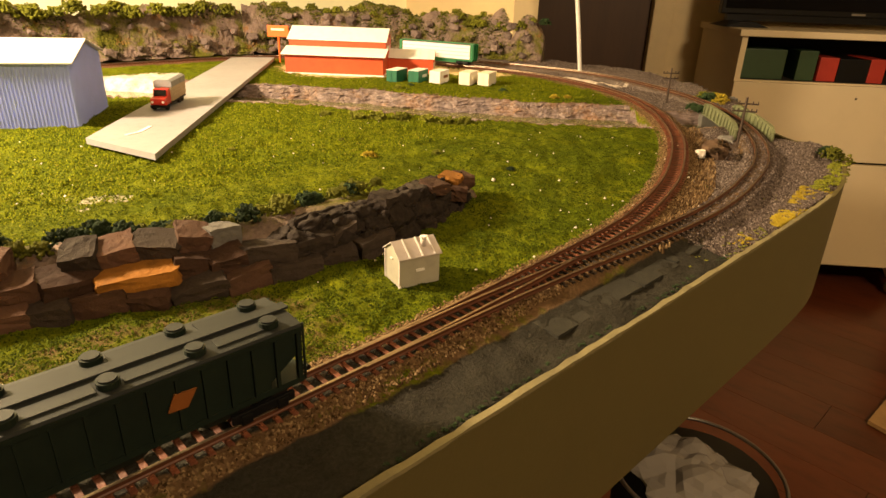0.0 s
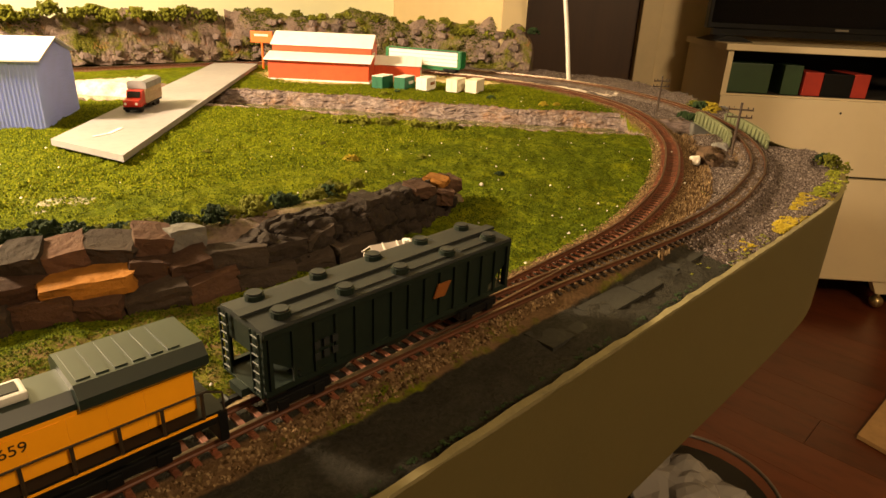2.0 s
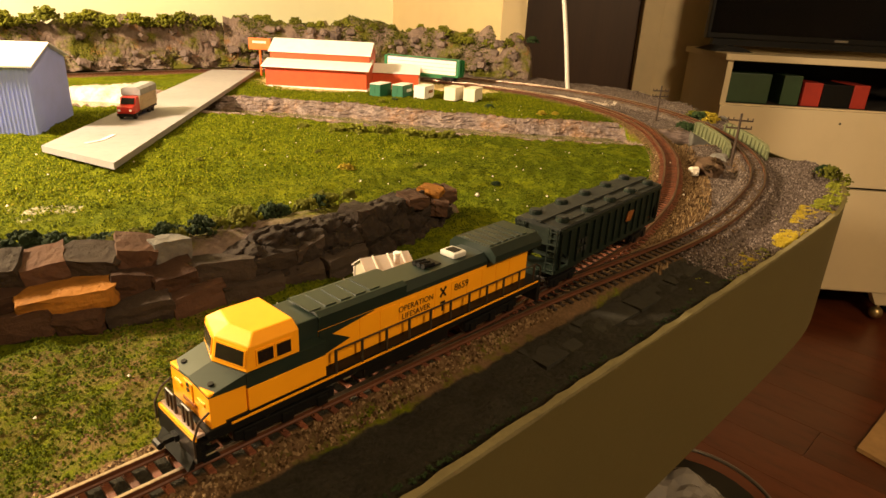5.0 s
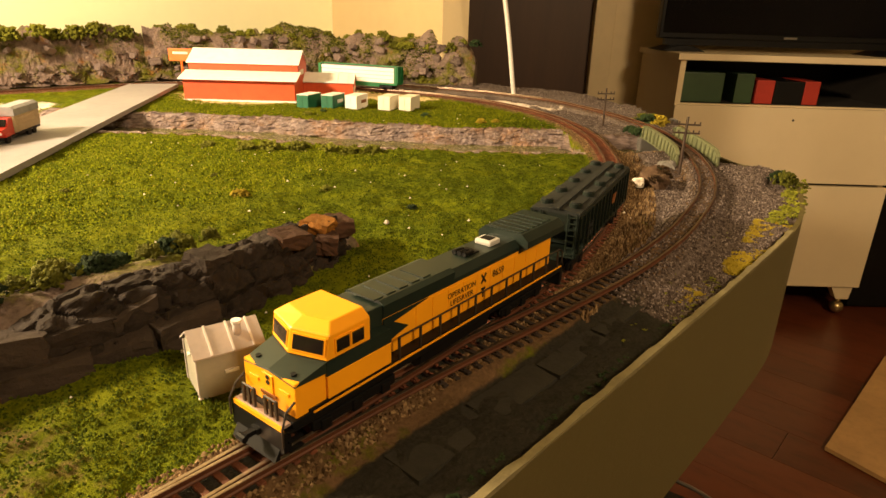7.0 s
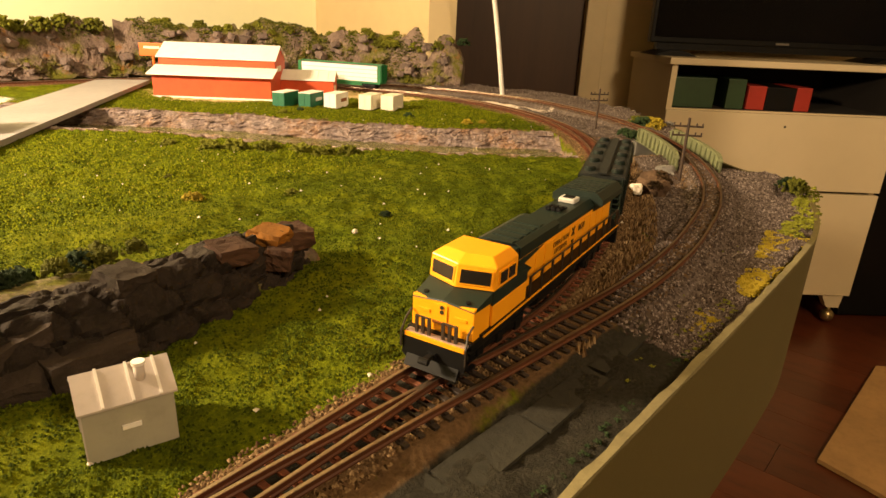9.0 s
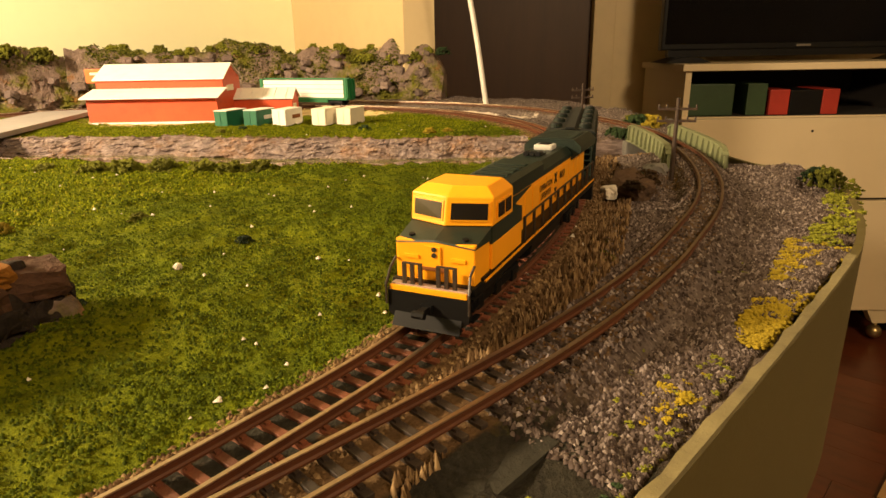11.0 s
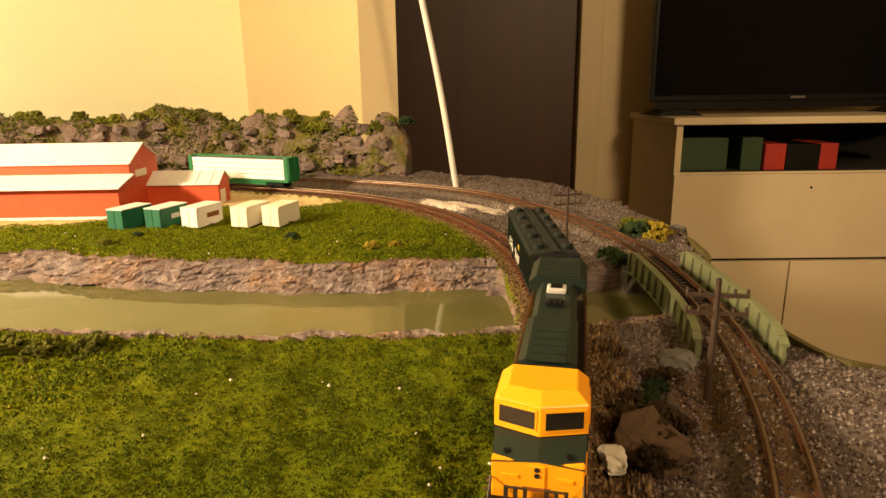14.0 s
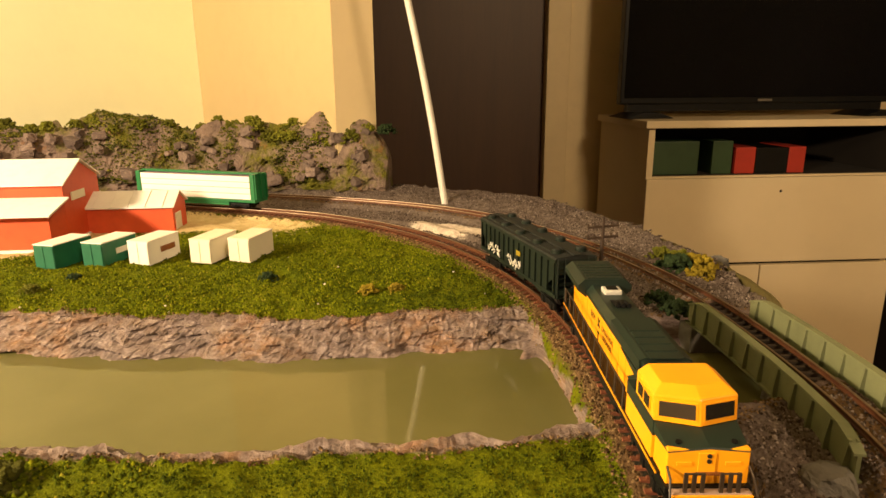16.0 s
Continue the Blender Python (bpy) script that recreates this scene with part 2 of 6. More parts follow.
def ground_material():
    """Turf, gravel, dirt, asphalt, sand and plaster, laid in zones."""
    m, nt, b = nodes_of("layout_ground")
    co = nt.nodes.new("ShaderNodeTexCoord")

    def noise_of(scale, detail=5.0):
        n = node(nt, "ShaderNodeTexNoise", Scale=scale, Detail=detail, Roughness=0.7)
        nt.links.new(co.outputs["Object"], n.inputs["Vector"])
        return n.outputs["Fac"]
    fine, mid, broad = noise_of(700.0), noise_of(110.0), noise_of(14.0, 3.0)
    turf = mix(nt, 0.45, ramp(nt, fine, [(0.3, (0.030, 0.042, 0.001)), (0.52, (0.090, 0.112, 0.002)), (0.72, (0.17, 0.180, 0.003))]),
               ramp(nt, broad, [(0.35, (0.070, 0.098, 0.002)), (0.65, (0.17, 0.170, 0.003))]))
    # Shade among the turf clumps, multiplied into the colour by noise.
    clump_shade = noise_of(230.0, 3.0)
    turf = mix(nt, 1.0, turf, mix(nt, 0.5, ramp(nt, clump_shade, [(0.36, (0.45, 0.50, 0.42)), (0.58, (1.1, 1.1, 1.0))]), ramp(nt, noise_of(48.0, 3.0), [(0.36, (0.68, 0.72, 0.62)), (0.60, (1.1, 1.1, 1.0))])), "MULTIPLY")
    vor = node(nt, "ShaderNodeTexVoronoi", Scale=620.0)
    nt.links.new(co.outputs["Object"], vor.inputs["Vector"])
    gravel = mix(nt, 0.55, ramp(nt, vor.outputs["Distance"], [(0.0, (0.19, 0.152, 0.136)), (0.5, (0.095, 0.071, 0.062)), (0.9, (0.03, 0.024, 0.02))]),
                 ramp(nt, mid, [(0.3, (0.10, 0.075, 0.055)), (0.7, (0.24, 0.20, 0.18))]))
    dirt = mix(nt, 0.5, ramp(nt, fine, [(0.3, (0.045, 0.028, 0.014)), (0.7, (0.20, 0.12, 0.06))]), ramp(nt, mid, [(0.3, (0.07, 0.045, 0.02)), (0.7, (0.17, 0.10, 0.05))]))
    asphalt = mix(nt, 0.5, ramp(nt, fine, [(0.3, (0.012, 0.011, 0.009)), (0.75, (0.052, 0.048, 0.038))]), ramp(nt, mid, [(0.3, (0.016, 0.014, 0.010)), (0.7, (0.040, 0.036, 0.025))]))
    sand = ramp(nt, mid, [(0.3, (0.50, 0.37, 0.16)), (0.7, (0.66, 0.53, 0.28))])
    chalk = ramp(nt, mid, [(0.3, (0.38, 0.30, 0.24)), (0.65, (0.74, 0.66, 0.57))])
    flat = node(nt, "ShaderNodeMapping", Scale=(0.35, 0.35, 3.0))
    nt.links.new(co.outputs["Object"], flat.inputs[0])
    lay = node(nt, "ShaderNodeTexNoise", Scale=260.0, Detail=6.0, Roughness=0.7)
    nt.links.new(flat.outputs[0], lay.inputs["Vector"])
    strata = mix(nt, 0.4, ramp(nt, lay.outputs["Fac"], [(0.3, (0.045, 0.030, 0.024)), (0.5, (0.16, 0.115, 0.10)), (0.68, (0.32, 0.26, 0.25))]), ramp(nt, noise_of(30.0, 4.0), [(0.38, (0.15, 0.12, 0.12)), (0.52, (0.19, 0.145, 0.13)), (0.66, (0.33, 0.15, 0.05))]))
    za = nt.nodes.new("ShaderNodeAttribute")
    za.attribute_name = "zone_a"
    zb = nt.nodes.new("ShaderNodeAttribute")
    zb.attribute_name = "zone_b"
    sa, sb = nt.nodes.new("ShaderNodeSeparateColor"), nt.nodes.new("ShaderNodeSeparateColor")
    nt.links.new(za.outputs["Color"], sa.inputs[0])
    nt.links.new(zb.outputs["Color"], sb.inputs[0])

    def torn(s):
        a = nt.nodes.new("ShaderNodeMath")
        a.operation = "ADD"
        nt.links.new(s, a.inputs[0])
        q = nt.nodes.new("ShaderNodeMath")
        q.operation = "MULTIPLY_ADD"
        q.inputs[1].default_value, q.inputs[2].default_value = 0.9, -0.45
        nt.links.new(mid, q.inputs[0])
        nt.links.new(q.outputs[0], a.inputs[1])
        r = nt.nodes.new("ShaderNodeMapRange")
        r.inputs[1].default_value, r.inputs[2].default_value = 0.38, 0.62
        nt.links.new(a.outputs[0], r.inputs[0])
        return r.outputs[0]
    col = turf
    for s, c in ((sa.outputs[0], gravel), (sa.outputs[1], dirt), (sa.outputs[2], asphalt), (sb.outputs[0], sand), (sb.outputs[1], chalk), (sb.outputs[2], strata)):
        col = mix(nt, torn(s), col, c)
    nt.links.new(col, b.inputs["Base Color"])
    b.inputs["Roughness"].default_value = 0.95
    b.inputs["Specular IOR Level"].default_value = 0.08
    bp = node(nt, "ShaderNodeBump", Strength=0.9, Distance=0.0015)
    nt.links.new(fine, bp.inputs["Height"])
    nt.links.new(bp.outputs[0], b.inputs["Normal"])
    return m


def granule_material(name, stops, scale=14.0):
    """Loose grains, each with a tone of its own."""
    m, nt, b = nodes_of(name)
    g = nt.nodes.new("ShaderNodeNewGeometry")
    nt.links.new(ramp(nt, g.outputs["Random Per Island"], stops), b.inputs["Base Color"])
    b.inputs["Roughness"].default_value = 0.95
    b.inputs["Specular IOR Level"].default_value = 0.08
    return m


def hill_material():
    m, nt, b = nodes_of("hill_rock_and_turf")
    co = nt.nodes.new("ShaderNodeTexCoord")

    def noise_of(scale, detail=6.0):
        n = node(nt, "ShaderNodeTexNoise", Scale=scale, Detail=detail, Roughness=0.7)
        nt.links.new(co.outputs["Object"], n.inputs["Vector"])
        return n.outputs["Fac"]
    fine, mid, broad = noise_of(420.0), noise_of(60.0), noise_of(18.0)
    rock = mix(nt, 0.5, ramp(nt, mid, [(0.34, (0.10, 0.072, 0.060)), (0.6, (0.31, 0.23, 0.19))]), ramp(nt, fine, [(0.3, (0.06, 0.04, 0.03)), (0.7, (0.20, 0.15, 0.12))]))
    turf = ramp(nt, fine, [(0.3, (0.045, 0.052, 0.008)), (0.7, (0.17, 0.16, 0.02))])
    rust = ramp(nt, fine, [(0.3, (0.16, 0.07, 0.02)), (0.7, (0.32, 0.16, 0.05))])
    col = mix(nt, ramp(nt, broad, [(0.48, (0, 0, 0)), (0.58, (1, 1, 1))]), rock, turf)
    col = mix(nt, ramp(nt, noise_of(27.0), [(0.60, (0, 0, 0)), (0.70, (1, 1, 1))]), col, rust)
    nt.links.new(col, b.inputs["Base Color"])
    b.inputs["Roughness"].default_value = 0.95
    b.inputs["Specular IOR Level"].default_value = 0.1
    bp = node(nt, "ShaderNodeBump", Strength=1.0, Distance=0.002)
    nt.links.new(fine, bp.inputs["Height"])
    nt.links.new(bp.outputs[0], b.inputs["Normal"])
    return m


BAG, WATER, GROUND, HILL = bag_material(), water_material(), ground_material(), hill_material()
TURFGRAIN = granule_material("turf_grains", [(0.0, (0.024, 0.036, 0.001)), (0.5, (0.088, 0.112, 0.002)), (0.93, (0.165, 0.180, 0.003)), (1.0, (0.22, 0.20, 0.02))])
DIMTURF = granule_material("dim_turf_grains", [(0.0, (0.018, 0.027, 0.001)), (0.6, (0.050, 0.069, 0.002)), (1.0, (0.088, 0.110, 0.003))])
SCRUBGRAIN = granule_material("scrub_grains", [(0.0, (0.026, 0.038, 0.006)), (0.6, (0.085, 0.092, 0.012)), (1.0, (0.19, 0.17, 0.035))])
STONEGRAIN = granule_material("ballast_grains", [(0.0, (0.034, 0.024, 0.020)), (0.4, (0.078, 0.059, 0.051)), (0.8, (0.140, 0.110, 0.097)), (1.0, (0.30, 0.255, 0.235))])
DIRTGRAIN = granule_material("dirt_grains", [(0.0, (0.035, 0.020, 0.009)), (0.5, (0.115, 0.068, 0.031)), (1.0, (0.27, 0.185, 0.095))])


# ---- mesh helpers ----
def mesh_from(name, verts, faces, material=None, smooth=False):
    me = bpy.data.meshes.new(name)
    me.from_pydata([tuple(v) for v in verts], [], [tuple(f) for f in faces])
    if material:
        me.materials.append(material)
    if smooth:
        me.shade_smooth()
    me.update()
    return me


def part(name, bm, material, parent=None, label="", smooth=False):
    me = bpy.data.meshes.new(name)
    bmesh.ops.recalc_face_normals(bm, faces=bm.faces)
    bm.to_mesh(me)
    bm.free()
    me.materials.append(material)
    if smooth:
        me.shade_smooth()
    ob = new(name, me)
    if parent:
        ob.parent = parent
    return tagged(ob, label)


def box(bm, x0, x1, y0, y1, z0, z1, bevel=0.0, turn=0.0):
    m = Matrix.Translation(((x0 + x1) / 2, (y0 + y1) / 2, (z0 + z1) / 2)) @ Matrix.Rotation(turn, 4, "Z") @ Matrix.Diagonal((x1 - x0, y1 - y0, z1 - z0, 1))
    g = bmesh.ops.create_cube(bm, size=1, matrix=m)
    if bevel:
        edges = list({e for v in g["verts"] for e in v.link_edges})
        bmesh.ops.bevel(bm, geom=edges, offset=bevel, segments=2, affect="EDGES", profile=0.6)
    return bm


def boxed(*a, **k):
    return box(bmesh.new(), *a, **k)


def prism(bm, outline, a, b, axis="y"):
    """Extrude an outline of (u, v) pairs from a to b along an axis; u, v are the other two axes in order."""
    def at(u, v, w):
        return {"x": (w, u, v), "y": (u, w, v), "z": (u, v, w)}[axis]
    va = [bm.verts.new(at(u, v, a)) for u, v in outline]
    vb = [bm.verts.new(at(u, v, b)) for u, v in outline]
    n = len(outline)
    bm.faces.new(va)
    bm.faces.new(vb[::-1])
    for i in range(n):
        bm.faces.new((va[i], vb[i], vb[(i + 1) % n], va[(i + 1) % n]))
    return bm


def cyl(bm, p, q, r, n=10, r2=None):
    p, q = Vector(p), Vector(q)
    d = q - p
    m = Matrix.Translation((p + q) / 2) @ d.to_track_quat("Z", "Y").to_matrix().to_4x4()
    bmesh.ops.create_cone(bm, cap_ends=True, segments=n, radius1=r, radius2=r if r2 is None else r2, depth=d.length, matrix=m)
    return bm


def empty(name, m, label, category, group="", kind=""):
    ob = new(name)
    ob.empty_display_size = 0.01
    ob.matrix_world = m
    return tagged(ob, label, category, group, kind)


def lettering(name, text, size, m, material, parent):
    cu = bpy.data.curves.new(name, "FONT")
    cu.body, cu.size, cu.extrude, cu.align_x, cu.align_y = text, size, size * 0.01, "CENTER", "CENTER"
    tmp = bpy.data.objects.new(name, cu)
    scene.collection.objects.link(tmp)
    me = bpy.data.meshes.new_from_object(tmp.evaluated_get(bpy.context.evaluated_depsgraph_get()))
    bpy.data.objects.remove(tmp)
    me.materials.clear()
    me.materials.append(material)
    ob = new(name, me)
    ob.parent = parent
    ob.matrix_local = m
    return ob


# ---- curves of the plan ----
def spline(points, step=0.004):
    """A smooth curve through plan points, at even steps."""
    p = np.array(points, float)
    p = np.vstack([2 * p[0] - p[1], p, 2 * p[-1] - p[-2]])
    out = []
    for i in range(1, len(p) - 2):
        t = np.linspace(0, 1, 24, endpoint=False)[:, None]
        a, b, c, d = p[i - 1], p[i], p[i + 1], p[i + 2]
        out.append(0.5 * (2 * b + (c - a) * t + (2 * a - 5 * b + 4 * c - d) * t**2 + (3 * b - a - 3 * c + d) * t**3))
    q = np.vstack(out + [p[-2:-1]])
    s = np.r_[0, np.cumsum(np.linalg.norm(np.diff(q, axis=0), axis=1))]
    n = int(s[-1] / step) + 1
    u = np.linspace(0, s[-1], n)
    return np.c_[np.interp(u, s, q[:, 0]), np.interp(u, s, q[:, 1])]


def along(path, s):
    """Place and heading at s metres along a plan curve."""
    d = np.r_[0, np.cumsum(np.linalg.norm(np.diff(path, axis=0), axis=1))]
    x, y = np.interp(s, d, path[:, 0]), np.interp(s, d, path[:, 1])
    e = 0.006
    dx = np.interp(s + e, d, path[:, 0]) - np.interp(s - e, d, path[:, 0])
    dy = np.interp(s + e, d, path[:, 1]) - np.interp(s - e, d, path[:, 1])
    return float(x), float(y), math.atan2(dy, dx)


def length_of(path):
    return float(np.linalg.norm(np.diff(path, axis=0), axis=1).sum())


def from_curve(x, y, path):
    """Distance of many plan points from a curve, and the nearest index."""
    best, idx = np.full(x.shape, 9.0), np.zeros(x.shape, int)
    for i, (px, py) in enumerate(path):
        d = np.hypot(x - px, y - py)
        closer = d < best
        best[closer], idx[closer] = d[closer], i
    return best, idx


def value_noise(x, y, scale, seed):
    rng = np.random.RandomState(seed)
    g = rng.rand(128, 128)
    u, v = np.asarray(x) * scale, np.asarray(y) * scale
    i, j = np.floor(u).astype(int), np.floor(v).astype(int)
    f, h = u - i, v - j
    f, h = f * f * (3 - 2 * f), h * h * (3 - 2 * h)
    i, j, k, l = i % 128, j % 128, (i + 1) % 128, (j + 1) % 128
    return (g[i, j] * (1 - f) + g[k, j] * f) * (1 - h) + (g[i, l] * (1 - f) + g[k, l] * f) * h


def smooth_step(a, b, x):
    t = np.clip((x - a) / (b - a), 0, 1)
    return t * t * (3 - 2 * t)


RAIL_Z, GAUGE = 0.0070, 0.0095
MAIN = spline([(-0.50, 0.140), (-0.25, 0.140), (-0.05, 0.140), (0.10, 0.1405), (0.16, 0.1425), (0.21, 0.1455), (0.26, 0.1490), (0.31, 0.1565), (0.39, 0.180),
               (0.48, 0.2215), (0.540, 0.259), (0.597, 0.304), (0.648, 0.361), (0.686, 0.430), (0.707, 0.505), (0.7085, 0.580), (0.695, 0.645), (0.668, 0.725), (0.640, 0.795), (0.590, 0.860),
               (0.51, 0.903), (0.42, 0.918), (0.30, 0.920), (0.10, 0.920), (-0.30, 0.920)])
SIDING = spline([(0.10, 0.1400), (0.16, 0.1397), (0.21, 0.1380), (0.26, 0.1345), (0.323, 0.132), (0.375, 0.135), (0.419, 0.142), (0.472, 0.154), (0.53, 0.176),
                 (0.597, 0.214), (0.659, 0.263), (0.695, 0.300), (0.728, 0.345), (0.757, 0.400), (0.785, 0.475), (0.788, 0.550), (0.772, 0.630), (0.745, 0.707),
                 (0.705, 0.785), (0.650, 0.860)])
RIVER = spline([(0.16, 0.86), (0.22, 0.77), (0.285, 0.705), (0.345, 0.640), (0.405, 0.568), (0.440, 0.495), (0.478, 0.437), (0.515, 0.388), (0.555, 0.345), (0.592, 0.308),
                (0.630, 0.270), (0.658, 0.245)])
EDGE = spline([(-0.50, 0.097), (0.0, 0.097), (0.25, 0.0965), (0.40, 0.097), (0.47, 0.101), (0.53, 0.115), (0.572, 0.131), (0.592, 0.150), (0.591, 0.168), (0.606, 0.190), (0.640, 0.219), (0.680, 0.246), (0.718, 0.263), (0.770, 0.306),
               (0.812, 0.360), (0.855, 0.418), (0.886, 0.490), (0.888, 0.570), (0.868, 0.655)], 0.006)

# ---- room ----
FLOOR_Z, CEIL_Z = -0.78, 1.72
U, N = Vector((0.66, -0.7513, 0)), Vector((0.7513, 0.66, 0))      # along and away from the far wall
CORNER = Vector((1.918, 0.754, 0))                                # the cabinet's front left edge
FAR = Matrix(((U.x, N.x, 0, CORNER.x), (U.y, N.y, 0, CORNER.y), (0, 0, 1, 0), (0, 0, 0, 1)))


def slab_object(name, bm, material, label, category="wall", m=None):
    ob = part(name, bm, material)
    if m is not None:
        ob.matrix_world = m
    return tagged(ob, label, category, kind="structure")


def build_room():
    slab_object("floor", boxed(-2.0, 3.2, -2.2, 2.6, FLOOR_Z - 0.05, FLOOR_Z - 0.006), FLOORWOOD, "dark red-brown wooden floor boards", "floor")
    slab_object("ceiling", boxed(-2.0, 3.2, -2.2, 2.6, CEIL_Z, CEIL_Z + 0.05), LOWBOUNCE, "unseen ceiling, toned dim to cut bounce light", "ceiling")
    slab_object("wall_north", boxed(-2.0, 0.872, 1.012, 1.10, FLOOR_Z, CEIL_Z), WALL, "cream painted wall behind the layout")
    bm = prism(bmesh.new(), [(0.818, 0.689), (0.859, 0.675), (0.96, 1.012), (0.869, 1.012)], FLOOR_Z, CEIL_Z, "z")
    slab_object("wall_end", bm, ENDSHADE, "cream wall stub beside the layout, its shade painted in as tan")
    # Thin tan sheet added over the end face in place of its shade.
    bm = prism(bmesh.new(), [(0.8168, 0.6875), (0.8600, 0.6725), (0.8590, 0.6749), (0.8180, 0.6889)], FLOOR_Z, CEIL_Z, "z")
    slab_object("trim", bm, TRIM, "thin tan sheet standing in for shade on the wall's end", "trim")
    slab_object("wall_west", boxed(-2.06, -2.0, -2.2, 2.6, FLOOR_Z, CEIL_Z), LOWBOUNCE, "unseen side wall, toned dim to cut bounce light")
    slab_object("wall_south", boxed(-2.0, 3.2, -2.26, -2.2, FLOOR_Z, CEIL_Z), LOWBOUNCE, "unseen wall behind the camera, toned dim to cut bounce light")
    slab_object("wall_east", boxed(3.2, 3.26, -2.2, 2.6, FLOOR_Z, CEIL_Z), LOWBOUNCE, "unseen side wall, toned dim to cut bounce light")
    # the far wall runs aslant behind the cabinet, with an opening for the door
    d = 0.42
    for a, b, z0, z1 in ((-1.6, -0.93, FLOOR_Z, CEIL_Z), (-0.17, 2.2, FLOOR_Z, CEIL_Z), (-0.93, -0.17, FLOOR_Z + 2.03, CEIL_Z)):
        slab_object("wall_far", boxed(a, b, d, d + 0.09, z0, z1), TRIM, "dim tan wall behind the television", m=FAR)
    door = slab_object("door_1", boxed(-0.93, -0.17, d + 0.03, d + 0.07, FLOOR_Z, FLOOR_Z + 2.03), DOOR, "dark brown wooden door, closed", "door", FAR)
    for a, b in ((-1.0, -0.93), (-0.17, -0.10)):
        slab_object("door_casing", boxed(a, b, d - 0.018, d - 0.002, FLOOR_Z, FLOOR_Z + 2.1, 0.004), TRIM, "tan painted door casing", "trim", FAR)
    # floor boards
    bm = boxed(-0.0629, 0.0629, -0.601, 0.601, -0.006, 0.0, 0.0005)
    me = bpy.data.meshes.new("floor_board")
    bm.to_mesh(me)
    bm.free()
    me.materials.append(FLOORWOOD)
    floor = bpy.data.objects["floor"]
    for i in range(14):
        for j in range(3):
            ob = new("floor_board", me)
            ob.parent = floor
            ob.matrix_local = pose(0.45 + 0.1265 * i, -0.65 + 1.203 * j + (i * 0.37) % 0.6 - 0.3, FLOOR_Z)


def build_cabinet():
    base = empty("tv_cabinet", FAR, "cream laminate television cabinet with drawers on casters", "cabinet")
    w, top, bot, dep = 0.675, 0.022, -0.682, 0.38
    top0, open_bot, split = 0.004, -0.117, -0.347
    part("top", boxed(-0.012, w + 0.012, -0.012, dep, top0, top, 0.002), CABINET, base)
    part("side", boxed(0, 0.016, 0.0, dep, bot, top0 - 0.001), CABINET, base)
    part("side", boxed(w - 0.016, w, 0.0, dep, bot, top0 - 0.001), CABINET, base)
    # Blackened back and added thin panels: the shelf's inner shade as colour.
    part("back", boxed(0.017, w - 0.017, dep - 0.012, dep, bot, top0 - 0.001), CABSHADE, base)
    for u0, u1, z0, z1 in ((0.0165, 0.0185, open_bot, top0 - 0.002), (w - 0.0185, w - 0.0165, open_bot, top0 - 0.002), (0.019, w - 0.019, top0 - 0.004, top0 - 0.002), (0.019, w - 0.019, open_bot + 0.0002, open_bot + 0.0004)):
        part("lining", boxed(u0, u1, 0.012, dep - 0.014, z0, z1), CABSHADE, base)
    part("shelf", boxed(0.017, w - 0.017, 0.002, dep - 0.013, open_bot - 0.014, open_bot), CABINET, base)
    for u0, u1, z0, z1, hole in ((-0.004, w + 0.004, split + 0.004, open_bot - 0.004, 0.347), (-0.004, 0.316, bot, split - 0.004, 0), (0.320, w + 0.004, bot, split - 0.004, 0)):
        d = part("drawer", boxed(u0, u1, -0.018, -0.001, z0, z1, 0.002), CABINET, base)
        if hole:
            part("knob_hole", cyl(bmesh.new(), (hole, -0.0186, z1 - 0.035), (hole, -0.0176, z1 - 0.035), 0.0035), CABSHADE, d)
    # Added block, as black as the gap under the cabinet.
    part("plinth", boxed(0.03, w - 0.03, 0.05, dep - 0.05, bot - 0.03, bot - 0.001), CABSHADE, base)
    for u in (0.04, w - 0.045):
        leg = part("leg", prism(bmesh.new(), [(u - 0.035, bot), (u + 0.035, bot), (u + 0.030, bot - 0.045), (u - 0.01, bot - 0.045)], -0.01, 0.02), CABINET, base)
        bm = bmesh.new()
        bmesh.ops.create_uvsphere(bm, u_segments=16, v_segments=10, radius=0.021, matrix=Matrix.Translation((u + 0.008, 0.004, FLOOR_Z + 0.021)))
        cyl(bm, (u + 0.008, 0.004, FLOOR_Z + 0.018), (u + 0.008, 0.004, bot - 0.04), 0.006)
        part("caster", bm, BRASS, leg, "brass ball caster", True)
    for u, wd, h, mat, lab in ((0.025, 0.122, 0.085, GREENBOX, "dark green case"), (0.183, 0.053, 0.085, GREENBOX, "dark green case"), (0.245, 0.053, 0.068, REDBOX, "red case"), (0.300, 0.086, 0.066, TVBLACK, "black case"), (0.387, 0.045, 0.068, REDBOX, "red case")):
        c = part("media_case", boxed(u, u + wd, 0.03, 0.17, open_bot + 0.0006, open_bot + h, 0.002), mat)
        c.matrix_world = FAR
        tagged(c, lab + " standing on the cabinet shelf", "case", "cases on the cabinet shelf")
    tv = empty("television", FAR @ Matrix.Translation((0, 0.14, top)), "black flat television switched off on a low stand", "television")
    part("screen_frame", boxed(-0.022, 0.80, 0.02, 0.055, 0.035, 0.50, 0.004), TVBLACK, tv)
    part("screen", boxed(-0.012, 0.788, 0.0175, 0.0195, 0.052, 0.488), TVSCREEN, tv)
    part("stand", prism(bmesh.new(), [(-0.03, 0.001), (0.10, 0.001), (0.06, 0.016), (0.02, 0.016)], -0.05, 0.09), TVBLACK, tv)
    part("stand", prism(bmesh.new(), [(0.62, 0.001), (0.75, 0.001), (0.71, 0.016), (0.67, 0.016)], -0.05, 0.09), TVBLACK, tv)
